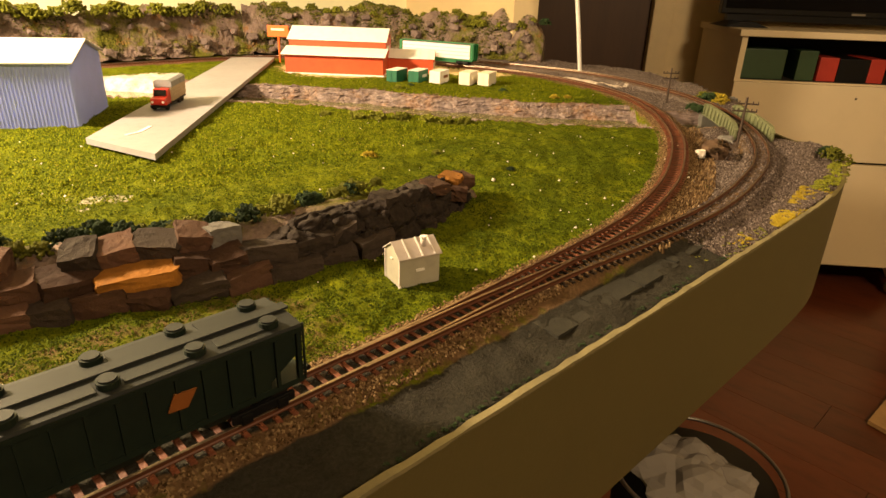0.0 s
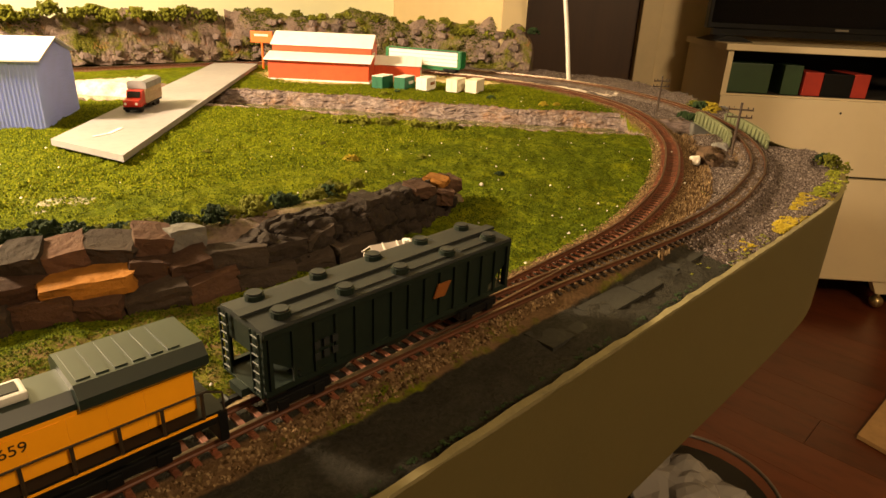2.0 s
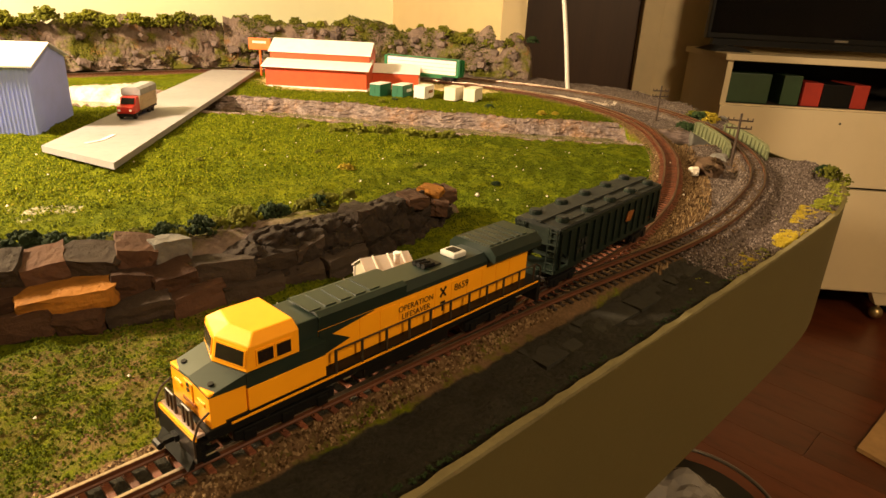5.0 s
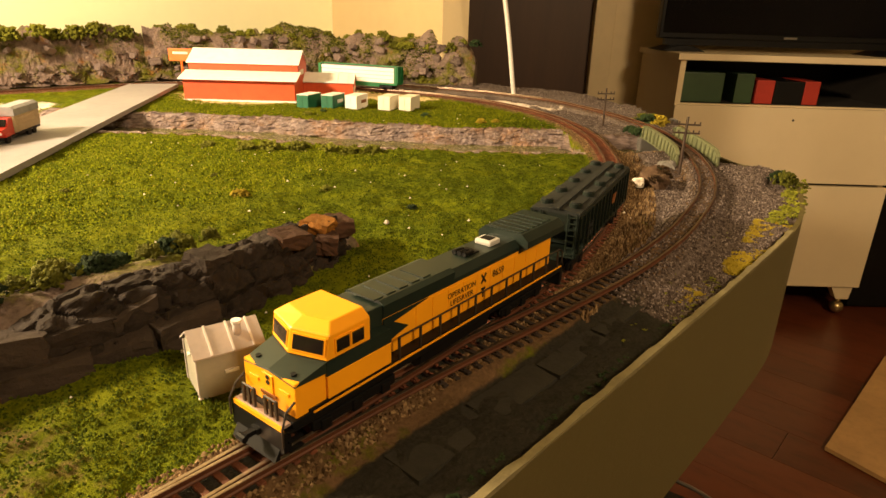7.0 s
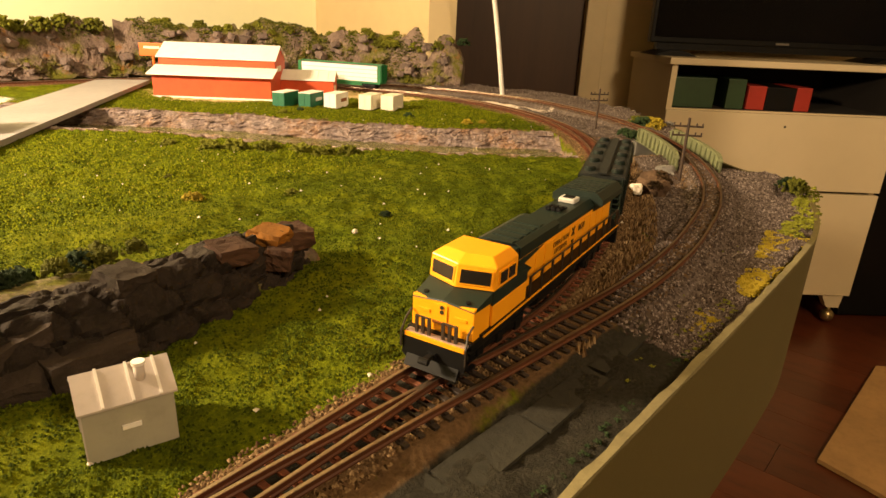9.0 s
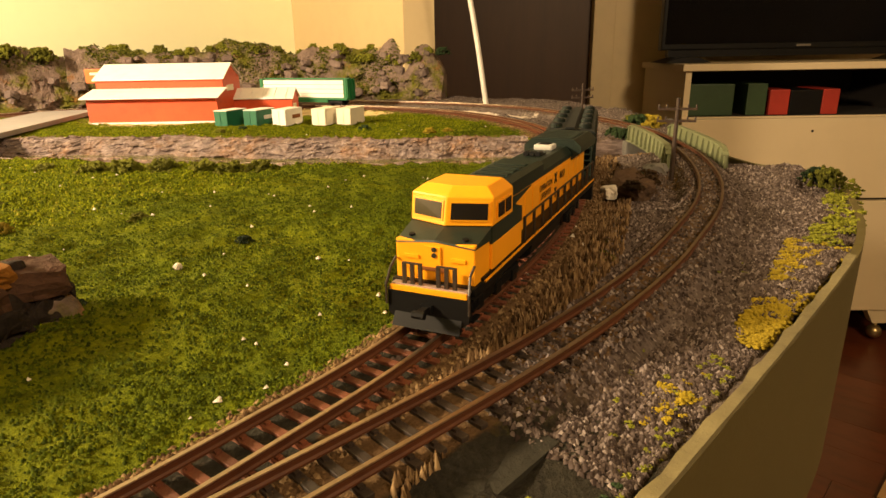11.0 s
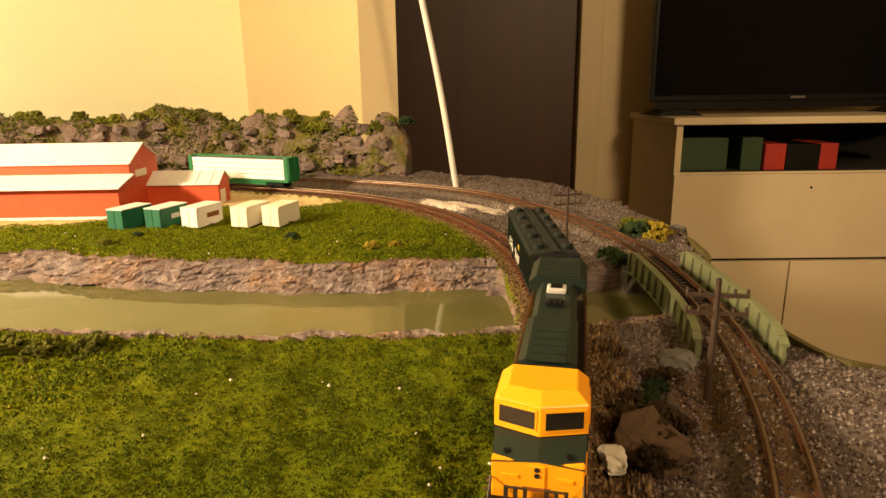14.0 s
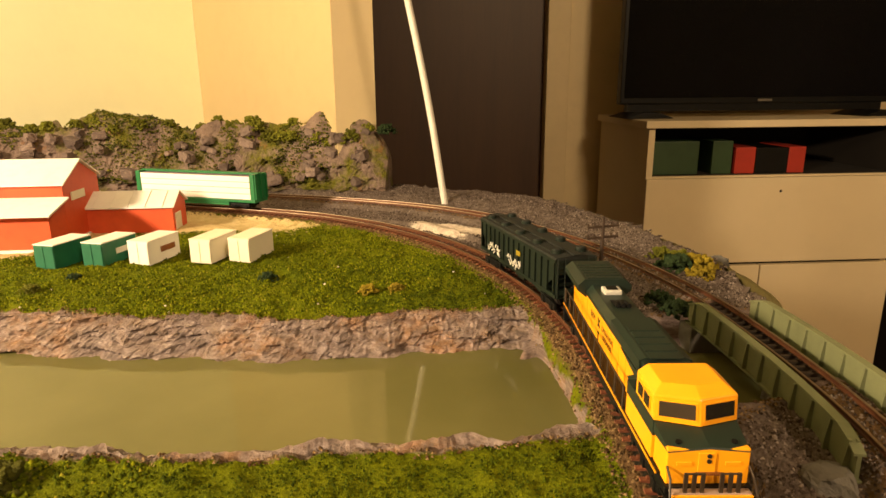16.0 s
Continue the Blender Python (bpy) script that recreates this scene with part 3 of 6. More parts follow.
    part("foot_bar", boxed(0.0, 0.72, 0.025, 0.05, 0.016, 0.036), TVBLACK, tv)
    part("badge", boxed(0.36, 0.40, 0.0165, 0.0195, 0.041, 0.047), STEEL, tv)
    # Plain black box for the unidentified dark area right of the cabinet.
    speaker = part("dark_speaker", boxed(w + 0.03, w + 0.26, 0.05, 0.36, FLOOR_Z, -0.12, 0.006), TVBLACK)
    speaker.matrix_world = FAR
    tagged(speaker, "tall plain black box beside the cabinet", "speaker")


def build_floor_things():
    can = empty("wire_waste_bin", pose(0.563, 0.174, FLOOR_Z), "wire waste bin lined with a clear plastic bag", "bin")
    R, h = 0.088, 0.43
    bm = bmesh.new()
    n = 40
    rings = [[bm.verts.new(((R + 0.0022 * math.cos(b * 0.7854)) * math.cos(2 * math.pi * i / n), (R + 0.0022 * math.cos(b * 0.7854)) * math.sin(2 * math.pi * i / n), h + 0.0022 * math.sin(b * 0.7854))) for b in range(8)] for i in range(n)]
    for i in range(n):
        for b in range(8):
            bm.faces.new((rings[i][b], rings[(i + 1) % n][b], rings[(i + 1) % n][(b + 1) % 8], rings[i][(b + 1) % 8]))
    part("rim", bm, STEEL, can, "bright steel wire rim", True)
    bm = bmesh.new()
    cyl(bm, (0, 0, 0.002), (0, 0, h - 0.012), 0.068, 28, R - 0.004)
    part("basket", bm, TVBLACK, can, "dark mesh basket", True)
    rng = random.Random(4)
    bm = bmesh.new()
    bmesh.ops.create_icosphere(bm, subdivisions=4, radius=1.0)
    for v in bm.verts:
        k = 1 + 0.28 * noise.noise(v.co * 2.3) + 0.22 * abs(noise.noise(v.co * 6.0))
        v.co = Vector((v.co.x * 0.066 * k, v.co.y * 0.066 * k, h - 0.030 + v.co.z * 0.035 * k))
    part("bag", bm, BAG, can, "crumpled clear plastic bag")
    b = part("cardboard_sheet", prism(bmesh.new(), [(1.510, 0.134), (2.086, 0.103), (2.433, -0.385), (1.315, -0.602)], FLOOR_Z + 0.002, FLOOR_Z + 0.012, "z"), CARDBOARD)
    tagged(b, "flat brown cardboard sheet lying on the floor", "cardboard")
    bm = bmesh.new()
    rings = []
    for i in range(41):
        f = i / 40
        lean = 0.100 * f ** 0.95
        c = Vector((0.832 - 0.70 * lean, 0.560 + 0.72 * lean, 0.62 * f)) + Vector((0.0016, -0.0016, 0)) * math.sin(f * 11)
        rings.append([bm.verts.new((c.x + 0.0032 * math.cos(k * 0.785), c.y + 0.0032 * math.sin(k * 0.785), c.z)) for k in range(8)])
    for p, q in zip(rings, rings[1:]):
        for k in range(8):
            bm.faces.new((p[k], p[(k + 1) % 8], q[(k + 1) % 8], q[k]))
    c = part("hanging_cord", bm, WHITECORD, smooth=True)
    tagged(c, "white electric cord hanging down to the layout edge", "cord")


# ---- layout: ground, fascia, water ----
def ground_height(x, y):
    """Height of the scenery, and the weights of its zones."""
    dm, _ = from_curve(x, y, MAIN[::2])
    ds, _ = from_curve(x, y, SIDING[::2])
    dr, ir = from_curve(x, y, RIVER[::2])
    de, _ = from_curve(x, y, EDGE[::2])
    n1, n2, n3 = value_noise(x, y, 30, 1), value_noise(x, y, 90, 2), value_noise(x, y, 260, 3)
    z = (n1 - 0.5) * 0.0030 + (n2 - 0.5) * 0.0022 + (n3 - 0.5) * 0.0020
    east = smooth_step(0.56, 0.60, x - (0.0 * y)) * (y < 0.34)
    half = 0.049 - 0.014 * east + (n1 - 0.5) * 0.010 + (n2 - 0.5) * 0.006
    bank = smooth_step(half + 0.010, half - 0.012, dr)
    step = 0.0022 * (np.floor(bank * 5 + (n2 - 0.5) * 1.4) / 5 - bank + 0.1) * (bank > 0.03) * (bank < 0.97)
    shore = smooth_step(half + 0.013, half + 0.006, dr + (n2 - 0.5) * 0.008)
    z = z - bank * 0.0200 + step + shore * (1 - bank) * (0.0012 + 0.003 * (n3 - 0.5))
    # a shallow ditch between the tracks, a mound beside the far siding
    ditch = np.exp(-(((x - 0.50) / 0.09) ** 2 + ((y - 0.200) / 0.02) ** 2))
    z = z - 0.004 * ditch
    z = z + 0.005 * smooth_step(0.03, 0.06, ds) * smooth_step(0.5, 0.62, x) * (y > 0.28) * (dm > 0.03) * (x > 0.72)
    z = z + 0.006 * np.exp(-(((x - 0.565) / 0.03) ** 2 + ((y - 0.150) / 0.02) ** 2)) * (0.6 + 0.8 * n2)
    # roadbeds
    on_main = smooth_step(0.016, 0.009, dm)
    z = z * (1 - on_main) + on_main * (0.0033 + (n3 - 0.5) * 0.0006)
    on_sid = smooth_step(0.014, 0.009, ds) * smooth_step(0.35, 0.15, bank) * (x > 0.2)
    z = z * (1 - on_sid) + on_sid * (0.0033 + 0.0010 * smooth_step(0.30, 0.36, x) + (n3 - 0.5) * 0.0006)
    z = z * smooth_step(0.0, 0.006, de) + 0.0005
    # zones
    beyond = smooth_step(0.27, 0.33, x) * (((y < 0.1555 + 0.0) & (x < 0.40)) | ((ds < 0.20) & (x > 0.40) & (from_side(x, y) > 0)))
    gravel = np.clip(beyond, 0, 1) * (1 - bank)
    ballast = np.maximum(smooth_step(0.014, 0.010, dm), smooth_step(0.012, 0.009, ds) * (x > 0.2))
    dirt = np.maximum(ballast * 0.75, ditch * 0.9)
    scrub = smooth_step(0.026, 0.017, dm) * (from_side(x, y) > 0) * (x > 0.27) * (y < 0.30)
    dirt = np.maximum(dirt, 0.85 * scrub)
    gravel = gravel * (1 - scrub)
    dirt = np.maximum(dirt, 0.62 * (y < 0.155) * (x < 0.10) * (y > 0.125))
    dirt = np.maximum(dirt, 0.47 * smooth_step(0.17, 0.10, x) * (y > 0.148) * (y < 0.225))
    dirt = np.maximum(dirt, (0.58 + 0.5 * (n1 - 0.5)) * smooth_step(0.139, 0.133, y) * smooth_step(0.38, 0.30, x))
    asphalt = smooth_step(0.128, 0.122, y) * smooth_step(0.36, 0.27, x) * 0.95
    # Darkens the main track bed between its ties; no paving here.
    asphalt = np.maximum(asphalt, 0.72 * smooth_step(0.0090, 0.0070, dm) * (x < 0.60) * (y < 0.5))
    sand = np.exp(-((((x - 0.655) * 0.8 + (y - 0.68) * 0.6) / 0.05) ** 2 + ((-(x - 0.655) * 0.6 + (y - 0.68) * 0.8) / 0.12) ** 2)) * 1.3 * (dm > 0.012)
    sand = np.maximum(sand, 1.9 * np.exp(-(((x - 0.55) / 0.085) ** 2 + ((y - 0.765) / 0.085) ** 2)))
    sand = np.clip(sand, 0, 1) * (from_inside(x, y) > 0)
    chalk = 1.4 * np.exp(-(((x - 0.748) / 0.019) ** 2 + ((y - 0.480) / 0.045) ** 2))
    chalk = np.maximum(chalk, 1.4 * np.exp(-(((x - 0.255) / 0.060) ** 2 + ((y - 0.812) / 0.040) ** 2)))
    chalk = np.maximum(chalk, 1.2 * np.exp(-(((x - 0.355) / 0.026) ** 2 + ((y - 0.672) / 0.022) ** 2)))
    chalk = np.maximum(chalk, 0.46 * np.exp(-(((x - 0.092) / 0.035) ** 2 + ((y - 0.372) / 0.026) ** 2)))
    return z, gravel, dirt, asphalt, sand, chalk, dm, ds, shore, de


def side_of(x, y, path):
    _, i = from_curve(x, y, path)
    i = np.clip(i, 1, len(path) - 2)
    t = path[i + 1] - path[i - 1]
    return -(t[..., 0] * (y - path[i, 1]) - t[..., 1] * (x - path[i, 0]))


def from_side(x, y):
    """Positive outside the main curve."""
    return side_of(x, y, MAIN[::3])


def from_inside(x, y):
    return -side_of(x, y, MAIN[::3])


def inside_edge(x, y):
    poly = np.vstack([EDGE, [(0.868, 1.02), (-0.50, 1.02)]])
    inside = np.zeros(x.shape, bool)
    j = len(poly) - 1
    for i in range(len(poly)):
        xi, yi, xj, yj = *poly[i], *poly[j]
        if yi != yj:
            cross = ((yi > y) != (yj > y)) & (x < (xj - xi) * (y - yi) / (yj - yi) + xi)
            inside ^= cross
        j = i
    return inside


def build_ground():
    step = 0.0027
    xs, ys = np.arange(-0.42, 0.90, step), np.arange(0.094, 1.015, step)
    X, Y = np.meshgrid(xs, ys)
    z, gravel, dirt, asphalt, sand, chalk, dm, ds, shore, de = ground_height(X, Y)
    shore = shore * (dm > 0.0125) * (1 - np.clip(chalk, 0, 1))
    keep = inside_edge(X, Y)
    nx = len(xs)
    verts = np.c_[X.ravel(), Y.ravel(), z.ravel()]
    faces = []
    ok = keep[:-1, :-1] & keep[1:, :-1] & keep[:-1, 1:] & keep[1:, 1:]
    for j, i in zip(*np.nonzero(ok)):
        a = j * nx + i
        faces.append((a, a + 1, a + nx + 1, a + nx))
    used = np.unique(np.array(faces).ravel())
    remap = np.full(len(verts), -1)
    remap[used] = np.arange(len(used))
    me = mesh_from("ground", verts[used], remap[np.array(faces)], GROUND, True)
    for name, cols in (("zone_a", (gravel, dirt, asphalt)), ("zone_b", (sand, chalk, shore))):
        at = me.color_attributes.new(name, "FLOAT_COLOR", "POINT")
        data = np.ones((len(used), 4), np.float32)
        for k, c in enumerate(cols):
            data[:, k] = np.clip(c, 0, 1).ravel()[used]
        at.data.foreach_set("color", data.ravel())
    ob = new("ground", me)
    tagged(ob, "model railway ground of green turf, gravel and dirt", "ground", kind="structure")
    # board under the scenery, and the fascia along its edge
    bm = prism(bmesh.new(), [tuple(p) for p in EDGE + 0.0] + [(0.868, 1.008), (-0.50, 1.008)], -0.05, -0.03, "z")
    tagged(part("layout_board", bm, FASCIALIP), "raw wooden board under the model railway", "board", kind="structure")
    verts, faces = [], []
    n = len(EDGE)
    tan = np.gradient(EDGE, axis=0)
    nor = np.c_[tan[:, 1], -tan[:, 0]] / np.linalg.norm(tan, axis=1)[:, None]
    rng = np.random.RandomState(5)
    for i in range(n):
        o, inn = EDGE[i] + nor[i] * 0.0020, EDGE[i] - nor[i] * 0.0006
        top = 0.0022 + 0.0008 * rng.rand()
        low = -0.081
        verts += [(*o, low), (*o, top), (*inn, top), (*inn, low)]
    for i in range(n - 1):
        a, b = 4 * i, 4 * i + 4
        faces += [(a, b, b + 1, a + 1), (a + 1, b + 1, b + 2, a + 2), (a + 2, b + 2, b + 3, a + 3), (a + 3, b + 3, b, a)]
    faces += [(0, 1, 2, 3), (4 * n - 1, 4 * n - 2, 4 * n - 3, 4 * n - 4)]
    fascia = new("fascia", mesh_from("fascia", verts, faces, FASCIA))
    tagged(fascia, "olive tan painted fascia round the layout edge", "fascia", kind="structure")
    # pale worn top of the fascia
    verts, faces = [], []
    nl = int(np.sum(EDGE[:, 0] < 0.44) - np.sum((EDGE[:, 0] < 0.44) & (EDGE[:, 1] > 0.2)))
    for i in range(nl):
        w = 0.0006 * rng.rand()
        o, inn = EDGE[i] + nor[i] * (0.0019 + w * 0.2), EDGE[i] - nor[i] * (0.0001 + 1.0 * w)
        verts += [(*o, 0.0024), (*o, 0.0036 + w), (*inn, 0.0036 + w), (*inn, 0.0024)]
    for i in range(nl - 1):
        a, b = 4 * i, 4 * i + 4
        faces += [(a, b, b + 1, a + 1), (a + 1, b + 1, b + 2, a + 2), (a + 2, b + 2, b + 3, a + 3)]
    lip = new("fascia_lip", mesh_from("fascia_lip", verts, faces, FASCIALIP))
    tagged(lip, "pale worn upper edge of the fascia board", "trim", kind="structure")
    for x, y in ((-0.3, 0.40), (0.30, 0.50), (0.75, 0.62), (0.3, 0.9), (-0.3, 0.9)):
        tagged(part("table_leg", boxed(x - 0.022, x + 0.022, y - 0.022, y + 0.022, FLOOR_Z, -0.051), FASCIALIP), "square wooden leg under the layout", "leg", "legs under the layout", "structure")
    bm = bmesh.new()
    left, right = [], []
    t = np.gradient(RIVER, axis=0)
    nn = np.c_[-t[:, 1], t[:, 0]] / np.linalg.norm(t, axis=1)[:, None]
    for i in range(0, len(RIVER), 2):
        w = 0.072 if RIVER[i, 0] < 0.60 else 0.045
        left.append(bm.verts.new((*(RIVER[i] + nn[i] * w), -0.0125)))
        right.append(bm.verts.new((*(RIVER[i] - nn[i] * w), -0.0125)))
    for i in range(len(left) - 1):
        bm.faces.new((left[i], left[i + 1], right[i + 1], right[i]))
    w = part("water", bm, WATER)
    tagged(w, "still olive green resin river", "water", kind="structure")


def bank_material():
    m, nt, b = nodes_of("layered_bank_rock")
    co = nt.nodes.new("ShaderNodeTexCoord")
    mp = node(nt, "ShaderNodeMapping", Scale=(0.7, 0.7, 2.4))
    nt.links.new(co.outputs["Object"], mp.inputs[0])
    lay, fine, broad = (node(nt, "ShaderNodeTexNoise", Scale=k, Detail=6.0, Roughness=0.75) for k in (170.0, 420.0, 30.0))
    for n in (lay, fine):
        nt.links.new(mp.outputs[0], n.inputs["Vector"])
    nt.links.new(co.outputs["Object"], broad.inputs["Vector"])
    c = mix(nt, 0.45, ramp(nt, lay.outputs["Fac"], [(0.36, (0.035, 0.022, 0.018)), (0.5, (0.17, 0.12, 0.105)), (0.64, (0.38, 0.31, 0.30))]),
            ramp(nt, broad.outputs["Fac"], [(0.40, (0.20, 0.165, 0.165)), (0.52, (0.19, 0.135, 0.105)), (0.64, (0.34, 0.16, 0.05))]))
    nt.links.new(c, b.inputs["Base Color"])
    b.inputs["Roughness"].default_value = 0.9
    bp = node(nt, "ShaderNodeBump", Strength=1.0, Distance=0.0012)
    nt.links.new(fine.outputs["Fac"], bp.inputs["Height"])
    nt.links.new(bp.outputs[0], b.inputs["Normal"])
    return m


def build_banks():
    """Layered rock ledges along both shores of the river."""
    mat = bank_material()
    tan = np.gradient(RIVER, axis=0)
    nor = np.c_[-tan[:, 1], tan[:, 0]] / np.linalg.norm(tan, axis=1)[:, None]
    total = length_of(RIVER)
    d = np.r_[0, np.cumsum(np.linalg.norm(np.diff(RIVER, axis=0), axis=1))]
    for side, s0, s1, rise in ((1, 0.16, total - 0.085, 0.0018), (-1, 0.20, total - 0.10, 0.0014)):
        ss = np.arange(s0, s1, 0.0013)
        cx, cy = np.interp(ss, d, RIVER[:, 0]), np.interp(ss, d, RIVER[:, 1])
        nx, ny = np.interp(ss, d, nor[:, 0]) * side, np.interp(ss, d, nor[:, 1]) * side
        px, py = cx + nx * 0.049, cy + ny * 0.049
        half = 0.049 + (value_noise(px, py, 30, 1) - 0.5) * 0.010 + (value_noise(px, py, 90, 2) - 0.5) * 0.006
        nv = 26
        verts, faces = [], []
        for i in range(len(ss)):
            for j in range(nv + 1):
                v = j / nv
                z = -0.0150 + (0.0150 + rise) * v
                o = half[i] - 0.0125 + (0.020 if side > 0 else 0.016) * v
                q = (cx[i] * 55, cy[i] * 55, z * 420 + 2.0 * noise.noise((cx[i] * 25, cy[i] * 25, 3.0)))
                o += 0.0030 * noise.noise(q) + 0.0020 * noise.noise((q[0] * 3.3, q[1] * 3.3, q[2] * 1.1)) + 0.0016 * noise.noise((q[0] * 8, q[1] * 8, q[2] * 2)) + 0.0011 * noise.noise((q[0] * 15, q[1] * 15, q[2] * 3))
                z += 0.0012 * noise.noise((cx[i] * 120, cy[i] * 120, v * 4.0)) * v
                if j == nv:
                    o, z = o + 0.004, -0.0015
                verts.append((cx[i] + nx[i] * o, cy[i] + ny[i] * o, z))
        m = nv + 1
        for i in range(len(ss) - 1):
            for j in range(nv):
                a = i * m + j
                faces.append((a, a + 1, a + m + 1, a + m))
        tagged(new("river_bank", mesh_from("river_bank", verts, faces, mat)), "layered lilac brown rock bank of the river", "river bank", kind="structure")


# ---- track ----
def sweep(path, offset, outline, name, material):
    """An outline (across, height) drawn along a plan curve."""
    tan = np.gradient(path, axis=0)
    nor = np.c_[-tan[:, 1], tan[:, 0]] / np.linalg.norm(tan, axis=1)[:, None]
    verts, faces, k = [], [], len(outline)
    for p, n in zip(path, nor):
        for a, h in outline:
            verts.append((*(p + n * (offset + a)), h))
    for i in range(len(path) - 1):
        for j in range(k):
            a, b = i * k + j, i * k + (j + 1) % k
            faces.append((a, b, b + k, a + k))
    return mesh_from(name, verts, faces, material)


def build_track(path, name, label, skip=None, dark=False):
    track = empty(name, Matrix.Identity(4), label, "track", kind="structure")
    z = RAIL_Z
    foot = [(-0.0007, z - 0.0021), (0.0007, z - 0.0021), (0.0007, z - 0.0017), (0.00035, z - 0.0014), (0.00035, z - 0.0007), (0.0005, z - 0.0005), (0.0005, z - 0.00025), (-0.0005, z - 0.00025), (-0.0005, z - 0.0005),
            (-0.00035, z - 0.0007), (-0.00035, z - 0.0014), (-0.0007, z - 0.0017)]
    head = [(-0.00048, z - 0.0002), (0.00048, z - 0.0002), (0.00042, z), (-0.00042, z)]
    for side in (-1, 1):
        ob = new("rail", sweep(path, side * GAUGE / 2, foot, "rail", RAIL))
        ob.parent = track
        h = new("rail_head", sweep(path, side * GAUGE / 2, head, "rail_head", RAILTOP))
        h.parent = ob
    bm = boxed(-0.0009, 0.0009, -0.0082, 0.0082, 0, 0.0021, 0.00015)
    for side in (-1, 1):
        for e in (-1, 1):
            box(bm, -0.0005, 0.0005, side * GAUGE / 2 + e * 0.0013 - 0.0004, side * GAUGE / 2 + e * 0.0013 + 0.0004, 0.0021, 0.0027)
    tie = bpy.data.meshes.new("tie")
    bm.to_mesh(tie)
    bm.free()
    tie.materials.append(TIEBLACK if dark else TIE)
    total, pitch = length_of(path), 0.0050
    rest, count = bmesh.new(), 0
    rng = random.Random(3)
    for i in range(int(total / pitch)):
        x, y, a = along(path, (i + 0.5) * pitch)
        if skip and skip(x, y):
            continue
        m = Matrix.Translation((x, y, z - 0.0046)) @ Matrix.Rotation(a + rng.uniform(-0.03, 0.03), 4, "Z")
        near = x > -0.02 and y < 0.66 and count < 290
        if near:
            count += 1
            ob = new("tie", tie)
            ob.parent = track
            ob.matrix_local = m
        elif x > -0.15:
            bmesh.ops.create_cube(rest, size=1, matrix=m @ Matrix.Translation((0, 0, 0.00105)) @ Matrix.Diagonal((0.0018, 0.0164, 0.0021, 1)))
    if len(rest.verts):
        tagged(part("far_ties", rest, TIE, track), kind="stuff")
    else:
        rest.free()
    return track


# ---- train ----
def wheel_truck(parent, at, axles, name="truck"):
    bm = bmesh.new()
    half = axles[-1] + 0.004
    for side in (-1, 1):
        box(bm, -half, half, side * 0.0068 - 0.0007, side * 0.0068 + 0.0007, 0.0022, 0.0052, 0.0004)
        for a in axles:
            box(bm, a - 0.0017, a + 0.0017, side * 0.0073 - 0.0007, side * 0.0073 + 0.0007, 0.0014, 0.0046, 0.0004)
    box(bm, -0.003, 0.003, -0.0062, 0.0062, 0.003, 0.0055)
    t = part(name, bm, LOCOBLACK, parent, "black side frame truck")
    for a in axles:
        bm = bmesh.new()
        for side in (-1, 1):
            cyl(bm, (a, side * 0.0040, 0.0032), (a, side * 0.0054, 0.0032), 0.0032, 18)
        cyl(bm, (a, -0.005, 0.0032), (a, 0.005, 0.0032), 0.0009, 8)
        part("wheelset", bm, WHEEL, t)
    t.matrix_local = pose(at, 0, 0)
    return t


def mirrored(bm, fn):
    for s in (-1, 1):
        fn(bm, s)
    return bm


